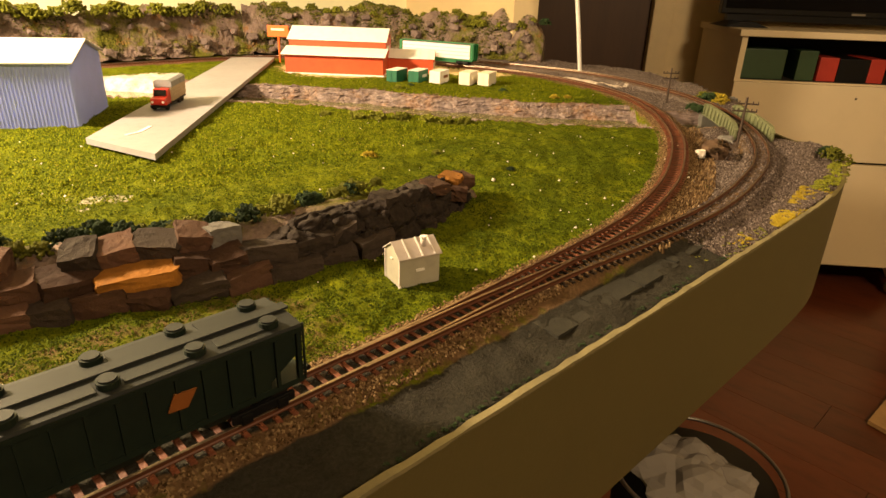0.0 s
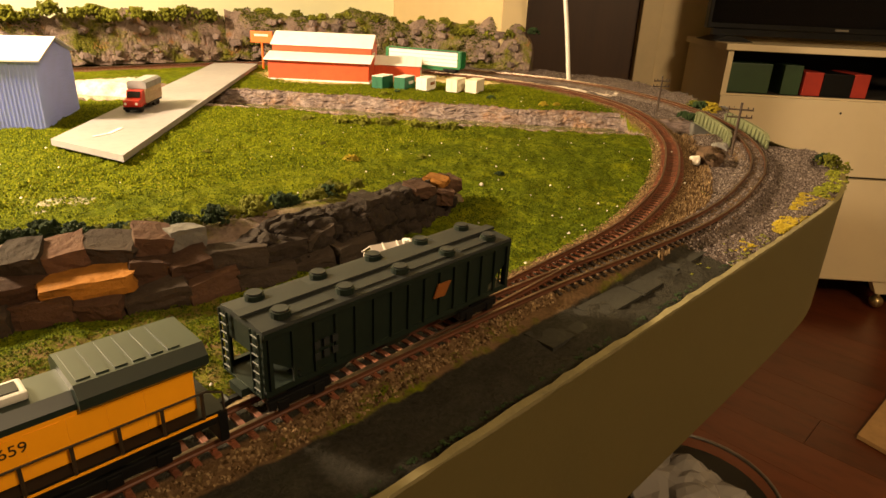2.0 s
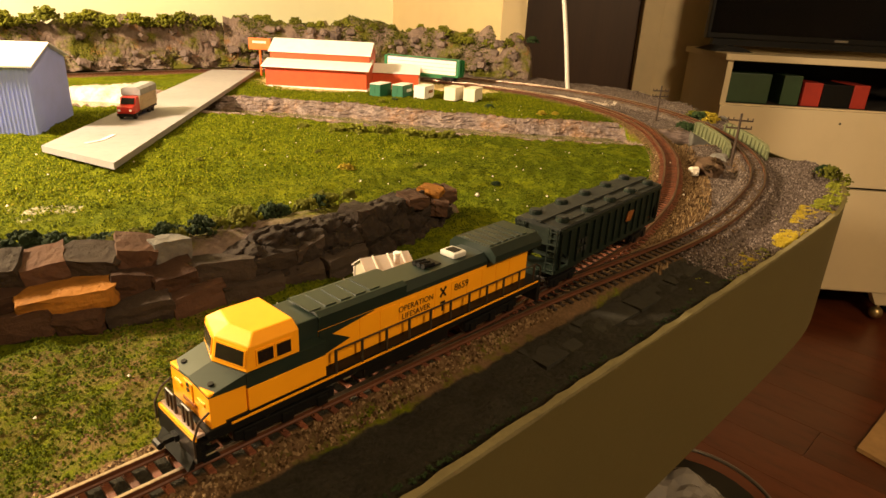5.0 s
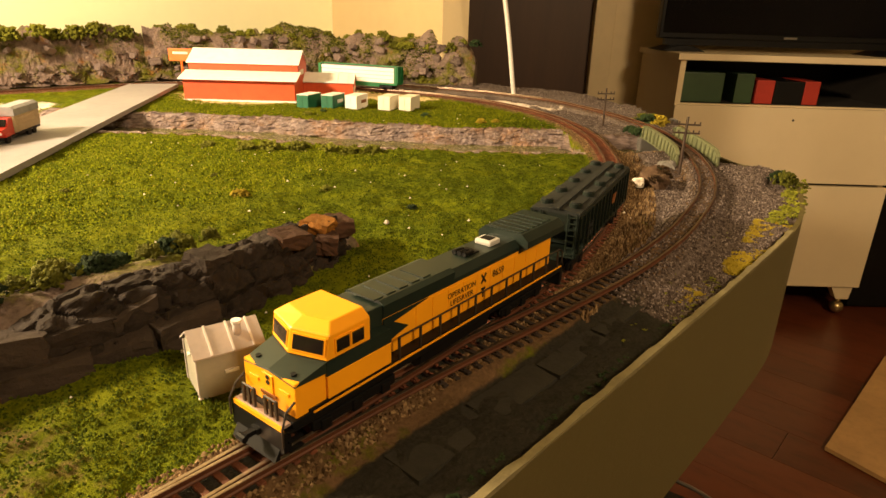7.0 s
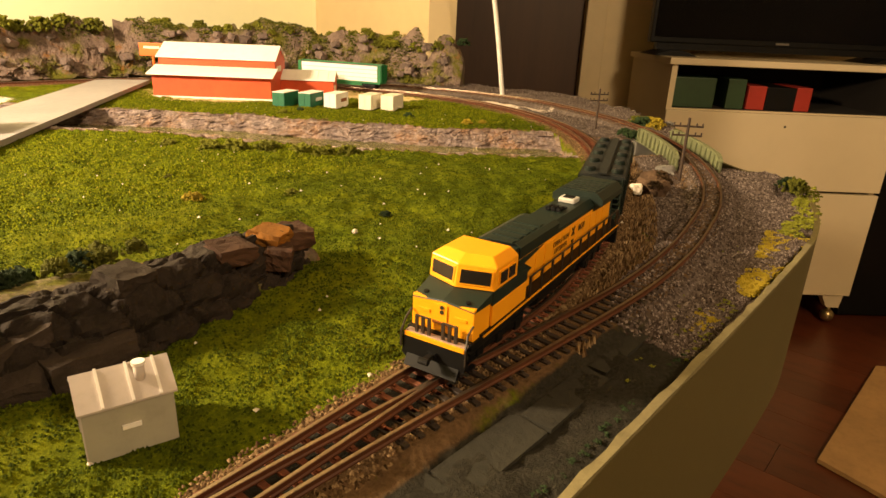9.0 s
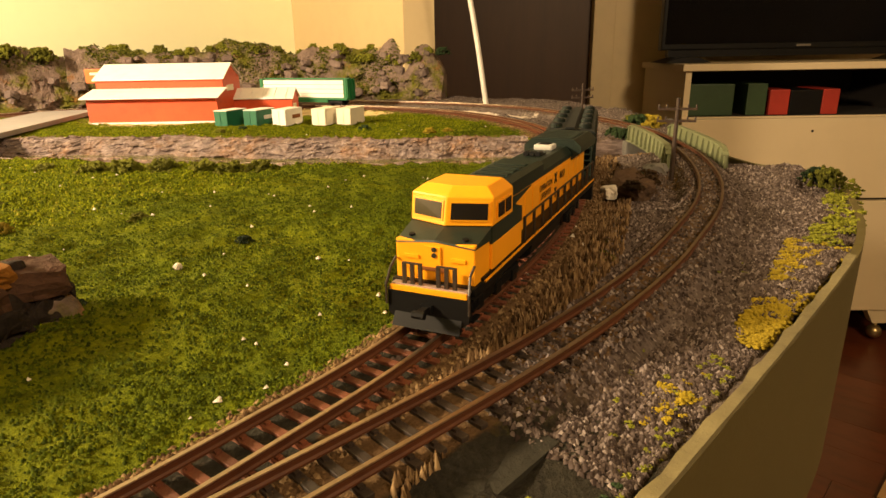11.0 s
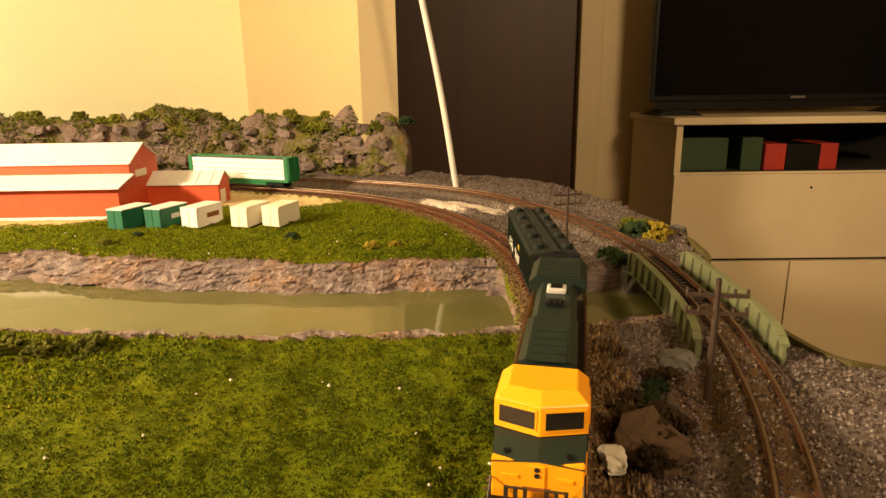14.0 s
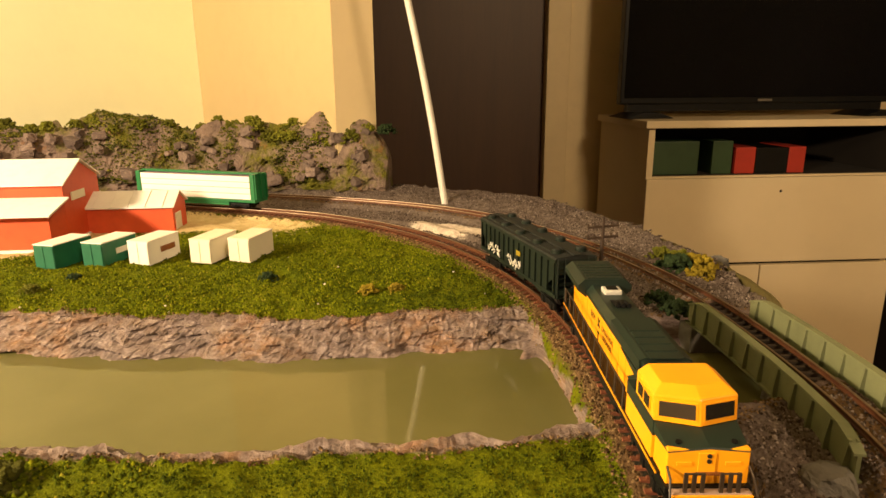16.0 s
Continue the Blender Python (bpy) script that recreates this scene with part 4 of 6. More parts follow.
def build_loco():
    L = empty("diesel_locomotive", Matrix.Identity(4), "yellow and dark green model diesel locomotive", "locomotive")
    h = 0.0675
    part("frame", boxed(-h + 0.004, h - 0.004, -0.0093, 0.0093, 0.0078, 0.0105, 0.0003), LOCOBLACK, L)
    part("walkway", boxed(-h + 0.003, h - 0.009, -0.0094, 0.0094, 0.0106, 0.0112), LOCOBLACK, L)
    stripe = boxed(-h + 0.004, h - 0.010, -0.0096, 0.0096, 0.0100, 0.01045)
    part("sill_stripe", stripe, LOCOYELLOW, L, "thin yellow sill stripe")
    part("fuel_tank", prism(bmesh.new(), [(-0.0085, 0.0077), (0.0085, 0.0077), (0.0080, 0.0040), (0.0060, 0.0025), (-0.0060, 0.0025), (-0.0080, 0.0040)], -0.017, 0.017, "x"), LOCOBLACK, L)
    # long hood: orange sides, green roof with a chamfer
    part("hood_side", boxed(-0.060, 0.0306, -0.0062, 0.0062, 0.0113, 0.0225, 0.0002), LOCOYELLOW, L, "orange yellow hood")
    part("hood_roof", prism(bmesh.new(), [(-0.0064, 0.0226), (0.0064, 0.0226), (0.0064, 0.0240), (0.0046, 0.0262), (-0.0046, 0.0262), (-0.0064, 0.0240)], -0.0595, 0.0306, "x"), LOCOGREEN, L, "dark green roof")
    bm = prism(bmesh.new(), [(-0.0064, 0.0226), (0.0064, 0.0226), (0.0068, 0.0264), (0.0050, 0.0272), (-0.0050, 0.0272), (-0.0068, 0.0264)], 0.000, 0.0305, "x")
    part("dynamic_brake", bm, LOCOGREEN, L)
    bm = bmesh.new()
    for i in range(5):
        box(bm, 0.008 + i * 0.005, 0.0115 + i * 0.005, -0.0042, 0.0042, 0.0272, 0.0275)
    part("roof_panel", bm, LOCOGREEN, L)
    # slanted green front of the hood side
    for s in (-1, 1):
        part("hood_slant", prism(bmesh.new(), [(0.0306, 0.0224), (0.012, 0.0224), (0.0265, 0.0204), (0.0205, 0.0172), (0.0306, 0.0150)], s * 0.0063, s * 0.0066), LOCOGREEN, L, "dark green slanted flash")
    # radiator wings at the rear
    bm = prism(bmesh.new(), [(-0.0064, 0.0215), (0.0064, 0.0215), (0.0094, 0.0240), (0.0094, 0.0262), (0.0070, 0.0284), (-0.0070, 0.0284), (-0.0094, 0.0262), (-0.0094, 0.0240)], -0.0630, -0.0370, "x")
    part("radiator", bm, LOCOGREEN, L, "dark green flared radiator")
    bm = bmesh.new()
    for k in range(6):
        box(bm, -0.0585 + k * 0.0036, -0.0560 + k * 0.0036, -0.0060, 0.0060, 0.0284, 0.0287)
    part("radiator_grille", bm, LOCOGREEN, L)
    bm = bmesh.new()
    box(bm, -0.0305, -0.0245, -0.0030, 0.0030, 0.0262, 0.0280, 0.0006)
    st = part("exhaust_pipe", bm, LOCOGREY, L, "pale grey exhaust stack")
    part("pipe_opening", boxed(-0.0293, -0.0257, -0.0018, 0.0018, 0.0279, 0.0282), LOCOBLACK, st)
    bm = boxed(-0.0190, -0.0140, -0.0024, 0.0024, 0.0262, 0.0266)
    for k in (-1, 0, 1):
        cyl(bm, (-0.0165, k * 0.0018, 0.0268), (-0.0115, k * 0.0018, 0.0270), 0.0005, 8, 0.0008)
    part("horn", bm, LOCOBLACK, L)
    # hood doors
    for s in (-1, 1):
        for k in range(11):
            x = -0.056 + k * 0.0074
            if x < 0.016:
                part("hood_door", boxed(x, x + 0.0064, s * 0.00622 - 0.0001, s * 0.00622 + 0.0001, 0.0120, 0.0214), LOCOYELLOW, L)
    # cab: lower body, window band of two flat panels, chamfered roof
    part("cab_body", boxed(0.0308, 0.0528, -0.0094, 0.0094, 0.0113, 0.0172, 0.0002), LOCOYELLOW, L)
    part("cab_belt", boxed(0.0308, 0.0530, -0.0094, 0.0094, 0.0173, 0.0211), LOCOGREEN, L, "dark green belt")
    bm = bmesh.new()
    low = [(0.0385, -0.0094), (0.0528, -0.0094), (0.0562, 0.0), (0.0528, 0.0094), (0.0385, 0.0094)]
    mid = [(0.0385, -0.0094), (0.0519, -0.0094), (0.0549, 0.0), (0.0519, 0.0094), (0.0385, 0.0094)]
    top = [(0.0385, -0.0070), (0.0492, -0.0070), (0.0510, 0.0), (0.0492, 0.0070), (0.0385, 0.0070)]
    rings = [[bm.verts.new((x, y, z)) for x, y in ring] for ring, z in ((low, 0.0212), (mid, 0.0274), (top, 0.0293))]
    for a, b in zip(rings, rings[1:]):
        for i in range(5):
            bm.faces.new((a[i], a[(i + 1) % 5], b[(i + 1) % 5], b[i]))
    bm.faces.new(rings[0])
    bm.faces.new(rings[-1])
    bmesh.ops.bevel(bm, geom=list(bm.edges), offset=0.0002, segments=1, affect="EDGES")
    part("hood_front", boxed(0.0300, 0.0387, -0.0061, 0.0061, 0.0204, 0.0264, 0.0003), LOCOGREEN, L, "dark green hood end behind the cab")
    cab = part("cab", bm, LOCOYELLOW, L, "yellow cab with a chamfered roof")

    def front_x(y, z):
        k = (z - 0.0212) / 0.0062
        return (0.0562 - 0.0034 * abs(y) / 0.0094) * (1 - k) + (0.0549 - 0.0030 * abs(y) / 0.0094) * k
    # One front pane has a paler tone than the other.
    for side, mat in ((1, WINDOWDARK), (-1, WINDOWPALE)):
        for nm, grow, out, mm in (("windscreen_frame", 0.0004, 0.00022, LOCOYELLOW), ("windscreen", 0.0, 0.00032, mat)):
            ya, yb, za, zb = side * (0.0011 - grow), side * (0.0084 + grow), 0.0227 - grow, 0.0262 + grow
            corners = [(ya, za), (yb, za), (yb, zb), (ya, zb)]
            bm = bmesh.new()
            f = [bm.verts.new((front_x(y, z) + out, y, z)) for y, z in corners]
            g = [bm.verts.new((front_x(y, z) - 0.001, y, z)) for y, z in corners]
            bm.faces.new(f)
            for i in range(4):
                bm.faces.new((f[i], f[(i + 1) % 4], g[(i + 1) % 4], g[i]))
            part(nm, bm, mm, cab)
    for s in (-1, 1):
        for x0, x1 in ((0.0412, 0.0450), (0.0460, 0.0500)):
            w = part("side_window_frame", boxed(x0 - 0.0004, x1 + 0.0004, s * 0.0095 - 0.0002, s * 0.0095 + 0.0002, 0.0223, 0.0262), LOCOYELLOW, cab)
            part("side_window", boxed(x0, x1, s * 0.0097 - 0.0001, s * 0.0097 + 0.0002, 0.0227, 0.0258), WINDOWDARK, w)
    # nose: yellow box, green top that slopes up to the windscreens
    part("nose", boxed(0.0529, 0.0620, -0.0088, 0.0088, 0.0102, 0.0192, 0.0003), LOCOYELLOW, L, "yellow nose")
    bm = bmesh.new()
    a = [bm.verts.new(p) for p in ((0.0621, -0.0088, 0.0183), (0.0621, 0.0, 0.0192), (0.0621, 0.0088, 0.0183), (0.0520, 0.0093, 0.0183), (0.0520, -0.0093, 0.0183))]
    b = [bm.verts.new(p) for p in ((0.0619, -0.0087, 0.0188), (0.0619, 0.0, 0.0196), (0.0619, 0.0087, 0.0188), (0.0528, 0.0092, 0.0211), (0.0528, -0.0092, 0.0211))]
    ridge = bm.verts.new((0.0562, 0.0, 0.0212))
    bm.faces.new(a[::-1])
    for i in range(5):
        bm.faces.new((a[i], a[(i + 1) % 5], b[(i + 1) % 5], b[i])) if i != 3 else bm.faces.new((a[3], a[4], b[4], ridge, b[3]))
    bm.faces.new((b[0], b[1], ridge, b[4]))
    bm.faces.new((b[1], b[2], b[3], ridge))
    part("nose_top", bm, LOCOGREEN, L, "dark green sloping nose top")
    for y in (-0.0060, 0.0060):
        part("sand_filler", cyl(bmesh.new(), (0.0595, y, 0.0180), (0.0599, y, 0.0200), 0.0007, 8), LOCOBLACK, L)
    part("nose_door", boxed(0.0619, 0.0623, -0.0022, 0.0014, 0.0110, 0.0182), LOCOYELLOW, L)
    part("nose_emblem", boxed(0.0622, 0.0625, -0.0026, 0.0026, 0.0128, 0.0136), STICKER, L, "faded red emblem")
    for z in (0.0176, 0.0163):
        part("headlight", cyl(bmesh.new(), (0.0619, 0.0, z), (0.0625, 0.0, z), 0.00055, 10), BLACKMARK, L, "small dark headlight")
    for y in (-0.0052, 0.0052):
        part("grab_plate", boxed(0.0619, 0.0623, y - 0.0016, y + 0.0016, 0.0152, 0.0160), LOCOYELLOW, L)
    # front deck, pilot, steps, plough
    part("front_deck", boxed(0.0615, 0.0655, -0.0085, 0.0085, 0.0094, 0.0102, 0.0002), LOCODECK, L, "brown grey front deck")
    part("deck_edge", boxed(0.0655, 0.0661, -0.0085, 0.0085, 0.0088, 0.0099), LOCOYELLOW, L, "yellow deck edge")
    part("pilot", prism(bmesh.new(), [(-0.0090, 0.0087), (0.0090, 0.0087), (0.0090, 0.0036), (0.0060, 0.0012), (-0.0060, 0.0012), (-0.0090, 0.0036)], 0.0640, 0.0662, "x"), LOCOBLACK, L, "black pilot")
    bm = prism(bmesh.new(), [(0.0662, 0.0040), (0.0678, 0.0012), (0.0662, 0.0012)], -0.0075, 0.0075)
    part("snow_plough", bm, LOCOBLACK, L)
    for e in (-1, 1):
        bm = boxed(e * 0.0662 - 0.001, e * 0.0662 + 0.001, -0.0012, 0.0012, 0.0050, 0.0066)
        box(bm, min(e * 0.0662, e * 0.0705), max(e * 0.0662, e * 0.0705), -0.0007, 0.0007, 0.0052, 0.0064)
        cyl(bm, (e * 0.0705, -0.0013, 0.0058), (e * 0.0705, 0.0013, 0.0058), 0.0009, 8)
        part("coupler", bm, LOCOBLACK, L)
    part("rear_pilot", boxed(-0.0662, -0.0640, -0.0090, 0.0090, 0.0020, 0.0104, 0.0003), LOCOBLACK, L)
    part("hood_end", boxed(-0.0606, -0.0600, -0.0058, 0.0058, 0.0114, 0.0215), LOCOYELLOW, L)

    def rail(points, r=0.00028):
        bm = bmesh.new()
        for p, q in zip(points, points[1:]):
            cyl(bm, p, q, r, 6)
        return part("handrail", bm, HANDRAIL, L)
    for s in (-1, 1):
        y = s * 0.0092
        rail([(x, y, 0.0172) for x in (0.0275, -0.0615)])
        for k in range(11):
            x = 0.0275 - k * 0.0088
            part("stanchion", cyl(bmesh.new(), (x, y, 0.0105), (x, y, 0.0172), 0.00042, 6), HANDRAIL, L)
        rail([(-0.0615, y, 0.0172), (-0.0655, s * 0.0086, 0.0150), (-0.0658, s * 0.0086, 0.0060)])
        rail([(0.0622, s * 0.0088, 0.0150), (0.0648, s * 0.0088, 0.0135), (0.0665, s * 0.0092, 0.0100), (0.0665, s * 0.0092, 0.0055)])
        rail([(0.0650, s * 0.0056, 0.0149), (0.0650, s * 0.0020, 0.0149)])
        for yy in (0.0020, 0.0038, 0.0056):
            part("front_stanchion", boxed(0.0646, 0.0652, s * yy - 0.0004, s * yy + 0.0004, 0.0102, 0.0150), HANDRAIL, L)
        for k in range(3):
            part("step", boxed(0.0610, 0.0650, s * 0.0090 - 0.0006, s * 0.0090 + 0.0006, 0.0034 + k * 0.0024, 0.0039 + k * 0.0024), LOCOBLACK, L)
    # lettering
    for s in (-1, 1):
        turn = Matrix.Rotation(radians(90), 4, "X") if s < 0 else Matrix.Rotation(radians(180), 4, "Z") @ Matrix.Rotation(radians(90), 4, "X")
        y = s * 0.00645
        lettering("lettering", "OPERATION\nLIFESAVER", 0.0026, Matrix.Translation((-0.0045, y, 0.0178)) @ turn, BLACKMARK, L)
        lettering("road_number", "8659", 0.0034, Matrix.Translation((-0.0245, y, 0.0190)) @ turn, BLACKMARK, L)
        bm = bmesh.new()
        for _ in range(2):
            box(bm, -0.0163, -0.0157, y - 0.0001, y + 0.0001, 0.0174, 0.0212)
        bmesh.ops.rotate(bm, cent=(-0.016, y, 0.0193), matrix=Matrix.Rotation(0.7, 3, "Y"), verts=bm.verts[:8])
        bmesh.ops.rotate(bm, cent=(-0.016, y, 0.0193), matrix=Matrix.Rotation(-0.7, 3, "Y"), verts=bm.verts[8:16])
        box(bm, -0.0170, -0.0150, y - 0.0001, y + 0.0001, 0.0155, 0.0162)
        box(bm, -0.0163, -0.0157, y - 0.0001, y + 0.0001, 0.0130, 0.0158)
        part("crossing_mark", bm, BLACKMARK, L, "black crossed-bars mark")
    for ob in list(L.children):
        ob.location = (ob.location.x, ob.location.y * 1.08, ob.location.z * 1.03)
        if not ob.name.startswith(("lettering", "road_number")):
            for o in (ob, *ob.children_recursive):
                for v in o.data.vertices:
                    v.co = (v.co.x, v.co.y * 1.08, v.co.z * 1.03)
    trucks = [wheel_truck(L, a, (-0.0105, 0.0, 0.0105)) for a in (0.041, -0.041)]
    return L, trucks


def build_hopper():
    P = empty("covered_hopper_car", Matrix.Identity(4), "dark green weathered covered hopper car", "freight car")
    h = 0.0475
    part("roof", prism(bmesh.new(), [(-0.0101, 0.0262), (0.0101, 0.0262), (0.0098, 0.0274), (0.0030, 0.0281), (-0.0030, 0.0281), (-0.0098, 0.0274)], -h, h, "x"), HOPPERROOF, P, "grey green hopper roof")
    part("body", prism(bmesh.new(), [(-h, 0.0262), (h, 0.0262), (h, 0.0195), (h - 0.010, 0.0125), (h - 0.010, 0.0105), (-h + 0.010, 0.0105), (-h + 0.010, 0.0125), (-h, 0.0195)], -0.0096, 0.0096), HOPPER, P)
    for s in (-1, 1):
        part("sill", boxed(-h, h, s * 0.0093 - 0.0006, s * 0.0093 + 0.0006, 0.0088, 0.0106), HOPPER, P)
        part("roof_edge", boxed(-h, h, s * 0.0101 - 0.0003, s * 0.0101 + 0.0003, 0.0252, 0.0266), HOPPER, P)
        for k in range(15):
            x = -h + 0.0015 + k * (2 * h - 0.003) / 14
            part("rib", boxed(x - 0.0005, x + 0.0005, s * 0.0101 - 0.0005, s * 0.0101 + 0.0003, 0.0106, 0.0252), HOPPER, P)
        for k in range(4):
            x = -0.033 + k * 0.022
            part("hatch_panel", boxed(x - 0.008, x + 0.008, s * 0.0051 - 0.0024, s * 0.0051 + 0.0024, 0.0276, 0.0281), HOPPERROOF, P)
        for k in range(5):
            x = -0.040 + k * 0.020
            bm = bmesh.new()
            cyl(bm, (x, s * 0.0060, 0.0278), (x, s * 0.0060, 0.0294), 0.0026, 16)
            hatch = part("hatch", bm, HOPPER, P, smooth=False)
            part("hatch_lid", cyl(bmesh.new(), (x, s * 0.0060, 0.0294), (x, s * 0.0060, 0.0299), 0.0021, 16), HOPPERROOF, hatch)
    part("running_board", boxed(-h - 0.001, h + 0.001, -0.0018, 0.0018, 0.0283, 0.0289), HOPPERROOF, P)
    part("end_sill", boxed(-h - 0.003, h + 0.003, -0.0030, 0.0030, 0.0070, 0.0092), HOPPER, P)
    for k in range(3):
        x = -0.024 + k * 0.024
        bm = bmesh.new()
        a = [bm.verts.new((x + dx, dy, 0.0106)) for dx, dy in ((-0.010, -0.0086), (0.010, -0.0086), (0.010, 0.0086), (-0.010, 0.0086))]
        b = [bm.verts.new((x + dx, dy, 0.0035)) for dx, dy in ((-0.0035, -0.0050), (0.0035, -0.0050), (0.0035, 0.0050), (-0.0035, 0.0050))]
        bm.faces.new(a)
        bm.faces.new(b[::-1])
        for i in range(4):
            bm.faces.new((a[i], a[(i + 1) % 4], b[(i + 1) % 4], b[i]))
        part("discharge_chute", bm, HOPPER, P)
    for e in (-1, 1):
        for s in (-1, 1):
            bm = bmesh.new()
            x = e * (h + 0.0008)
            for yy in (0.0092, 0.0056):
                cyl(bm, (x, s * yy, 0.0088), (x, s * yy, 0.0270), 0.00035, 6)
            for k in range(7):
                cyl(bm, (x, s * 0.0092, 0.0105 + k * 0.0025), (x, s * 0.0056, 0.0105 + k * 0.0025), 0.0003, 6)
            part("ladder", bm, HOPPER, P)
            part("corner_post", boxed(min(e * h, e * (h - 0.0015)), max(e * h, e * (h - 0.0015)), s * 0.0088 - 0.0006, s * 0.0088 + 0.0006, 0.0092, 0.0200), HOPPER, P)
        part("end_platform", boxed(min(e * (h - 0.010), e * (h + 0.001)), max(e * (h - 0.010), e * (h + 0.001)), -0.0092, 0.0092, 0.0088, 0.0094), HOPPER, P)
        bm = boxed(min(e * h, e * (h + 0.0065)), max(e * h, e * (h + 0.0065)), -0.0007, 0.0007, 0.0052, 0.0064)
        cyl(bm, (e * (h + 0.0065), -0.0013, 0.0058), (e * (h + 0.0065), 0.0013, 0.0058), 0.0009, 8)
        part("coupler", bm, LOCOBLACK, P)
    part("orange_mark", prism(bmesh.new(), [(0.0100, 0.0172), (0.0148, 0.0168), (0.0175, 0.0212), (0.0120, 0.0216)], -0.0107, -0.0103), STICKER, P, "faded orange lettering patch")
    part("yellow_mark", boxed(-0.0100, -0.0055, 0.0103, 0.0107, 0.0186, 0.0210), LEAFGOLD, P, "small faded yellow patch")
    bm = bmesh.new()
    for k in range(6):
        box(bm, -0.0335 + 0.0028 * (k % 3), -0.0318 + 0.0028 * (k % 3), -0.0108, -0.0102, 0.0140 + 0.0034 * (k // 3), 0.0160 + 0.0034 * (k // 3))
    part("stencil_mark", bm, HOPPERROOF, P, "grey worn stencil bars")
    bm = bmesh.new()
    rng = random.Random(8)
    for k in range(44):
        x, z = rng.choice((rng.uniform(0.016, 0.034), rng.uniform(-0.012, 0.006))), rng.uniform(0.0118, 0.0162)
        m = Matrix.Translation((x, 0.01062 + 0.000004 * k, z)) @ Matrix.Rotation(rng.uniform(-1.4, 1.4), 4, "Y") @ Matrix.Diagonal((rng.uniform(0.0012, 0.0036), 0.0003, rng.uniform(0.0004, 0.0009), 1))
        bmesh.ops.create_cube(bm, size=1, matrix=m)
    part("white_mark", bm, WHITEMARK, P, "white paint scrawl")
    trucks = [wheel_truck(P, a, (-0.0055, 0.0055)) for a in (0.036, -0.036)]
    return P, trucks

# ---- buildings and things on the layout ----
def gable_roof(bm, x0, x1, y0, y1, eave, ridge, t=0.0012, over=0.003):
    """Two sloping sheets; the ridge runs along x."""
    ym = (y0 + y1) / 2
    k = (ridge - eave) / (ym - y0)
    for s in (-1, 1):
        e = ym + s * ((y1 - y0) / 2 + over)
        ze = ridge - k * abs(e - ym)
        prism(bm, [(ym, ridge), (e, ze), (e, ze + t), (ym, ridge + t)], x0 - over, x1 + over, "x")
    return bm


def gable_body(bm, x0, x1, y0, y1, eave, ridge):
    ym = (y0 + y1) / 2
    return prism(bm, [(y0, 0), (y1, 0), (y1, eave), (ym, ridge), (y0, eave)], x0, x1, "x")


def build_barn():
    # local x runs along the ridge
    B = empty("red_barn", pose(0.515, 0.742, 0, 0, 0, -47), "red model barn with white roofs and a low front lean-to", "barn")
    part("wall", gable_body(bmesh.new(), -0.066, 0.066, -0.010, 0.046, 0.043, 0.0568), RED, B)
    part("lean_to_wall", prism(bmesh.new(), [(-0.034, 0), (-0.0105, 0), (-0.0105, 0.0328), (-0.034, 0.0268)], -0.066, 0.066, "x"), RED, B)
    part("roof", gable_roof(bmesh.new(), -0.066, 0.066, -0.010, 0.046, 0.0435, 0.0573, over=0.0022), WHITEROOF, B)
    part("lean_to_roof", prism(bmesh.new(), [(-0.040, 0.0255), (-0.0102, 0.0331), (-0.0102, 0.0343), (-0.040, 0.0267)], -0.070, 0.070, "x"), WHITEROOF, B)
    part("base_strip", boxed(-0.0675, 0.0675, -0.0355, 0.047, 0.0002, 0.0022), WHITEROOF, B)
    part("sign_board", boxed(0.0662, 0.0672, 0.000, 0.020, 0.030, 0.036), CONTCREAM, B, "small cream board on the gable")
    A = empty("barn_annex", pose(0.598, 0.700, 0, 0, 0, -47), "low red annex with a white roof beside the barn", "shed")
    part("wall", gable_body(bmesh.new(), -0.032, 0.042, -0.012, 0.020, 0.020, 0.029), RED, A)
    roof = bmesh.new()
    gable_roof(roof, -0.032, 0.042, -0.012, 0.020, 0.0205, 0.0295, over=0.002)
    part("roof", roof, WHITEROOF, A)
    for k in range(6):
        part("roof_batten", prism(bmesh.new(), [(-0.0145, 0.0204), (0.004, 0.0308), (0.004, 0.0313), (-0.0145, 0.0209)], -0.029 + k * 0.0128, -0.0285 + k * 0.0128, "x"), WHITEROOF, A)
    part("door", boxed(0.0422, 0.0432, -0.008, 0.004, 0.0, 0.014), CONTCREAM, A, "cream sliding door, closed")


def build_blue_shed():
    S = empty("blue_shed", pose(0.098, 0.652, 0, 0, 0, -30), "pale blue corrugated model shed with a white roof", "shed")
    x0, x1, y0, y1 = -0.110, 0.074, -0.046, 0.046
    part("wall", gable_body(bmesh.new(), x0, x1, y0, y1, 0.052, 0.065), BLUE, S)
    bm = bmesh.new()
    n = 64
    for k in range(n):
        x = x0 + (k + 0.5) * (x1 - x0) / n
        box(bm, x - 0.0005, x + 0.0005, y0 - 0.0007, y0, 0.0005, 0.0515)
    part("corrugation", bm, BLUE, S)
    bm = bmesh.new()
    n = 34
    for k in range(n):
        y = y0 + (k + 0.5) * (y1 - y0) / n
        box(bm, x1, x1 + 0.0007, y - 0.0005, y + 0.0005, 0.0005, 0.052 + 0.013 * (1 - abs(y) / 0.046) - 0.001)
    part("corrugation", bm, BLUE, S)
    part("roof", gable_roof(bmesh.new(), x0, x1, y0, y1, 0.0525, 0.0655, 0.0012, 0.004), WHITEROOF, S)


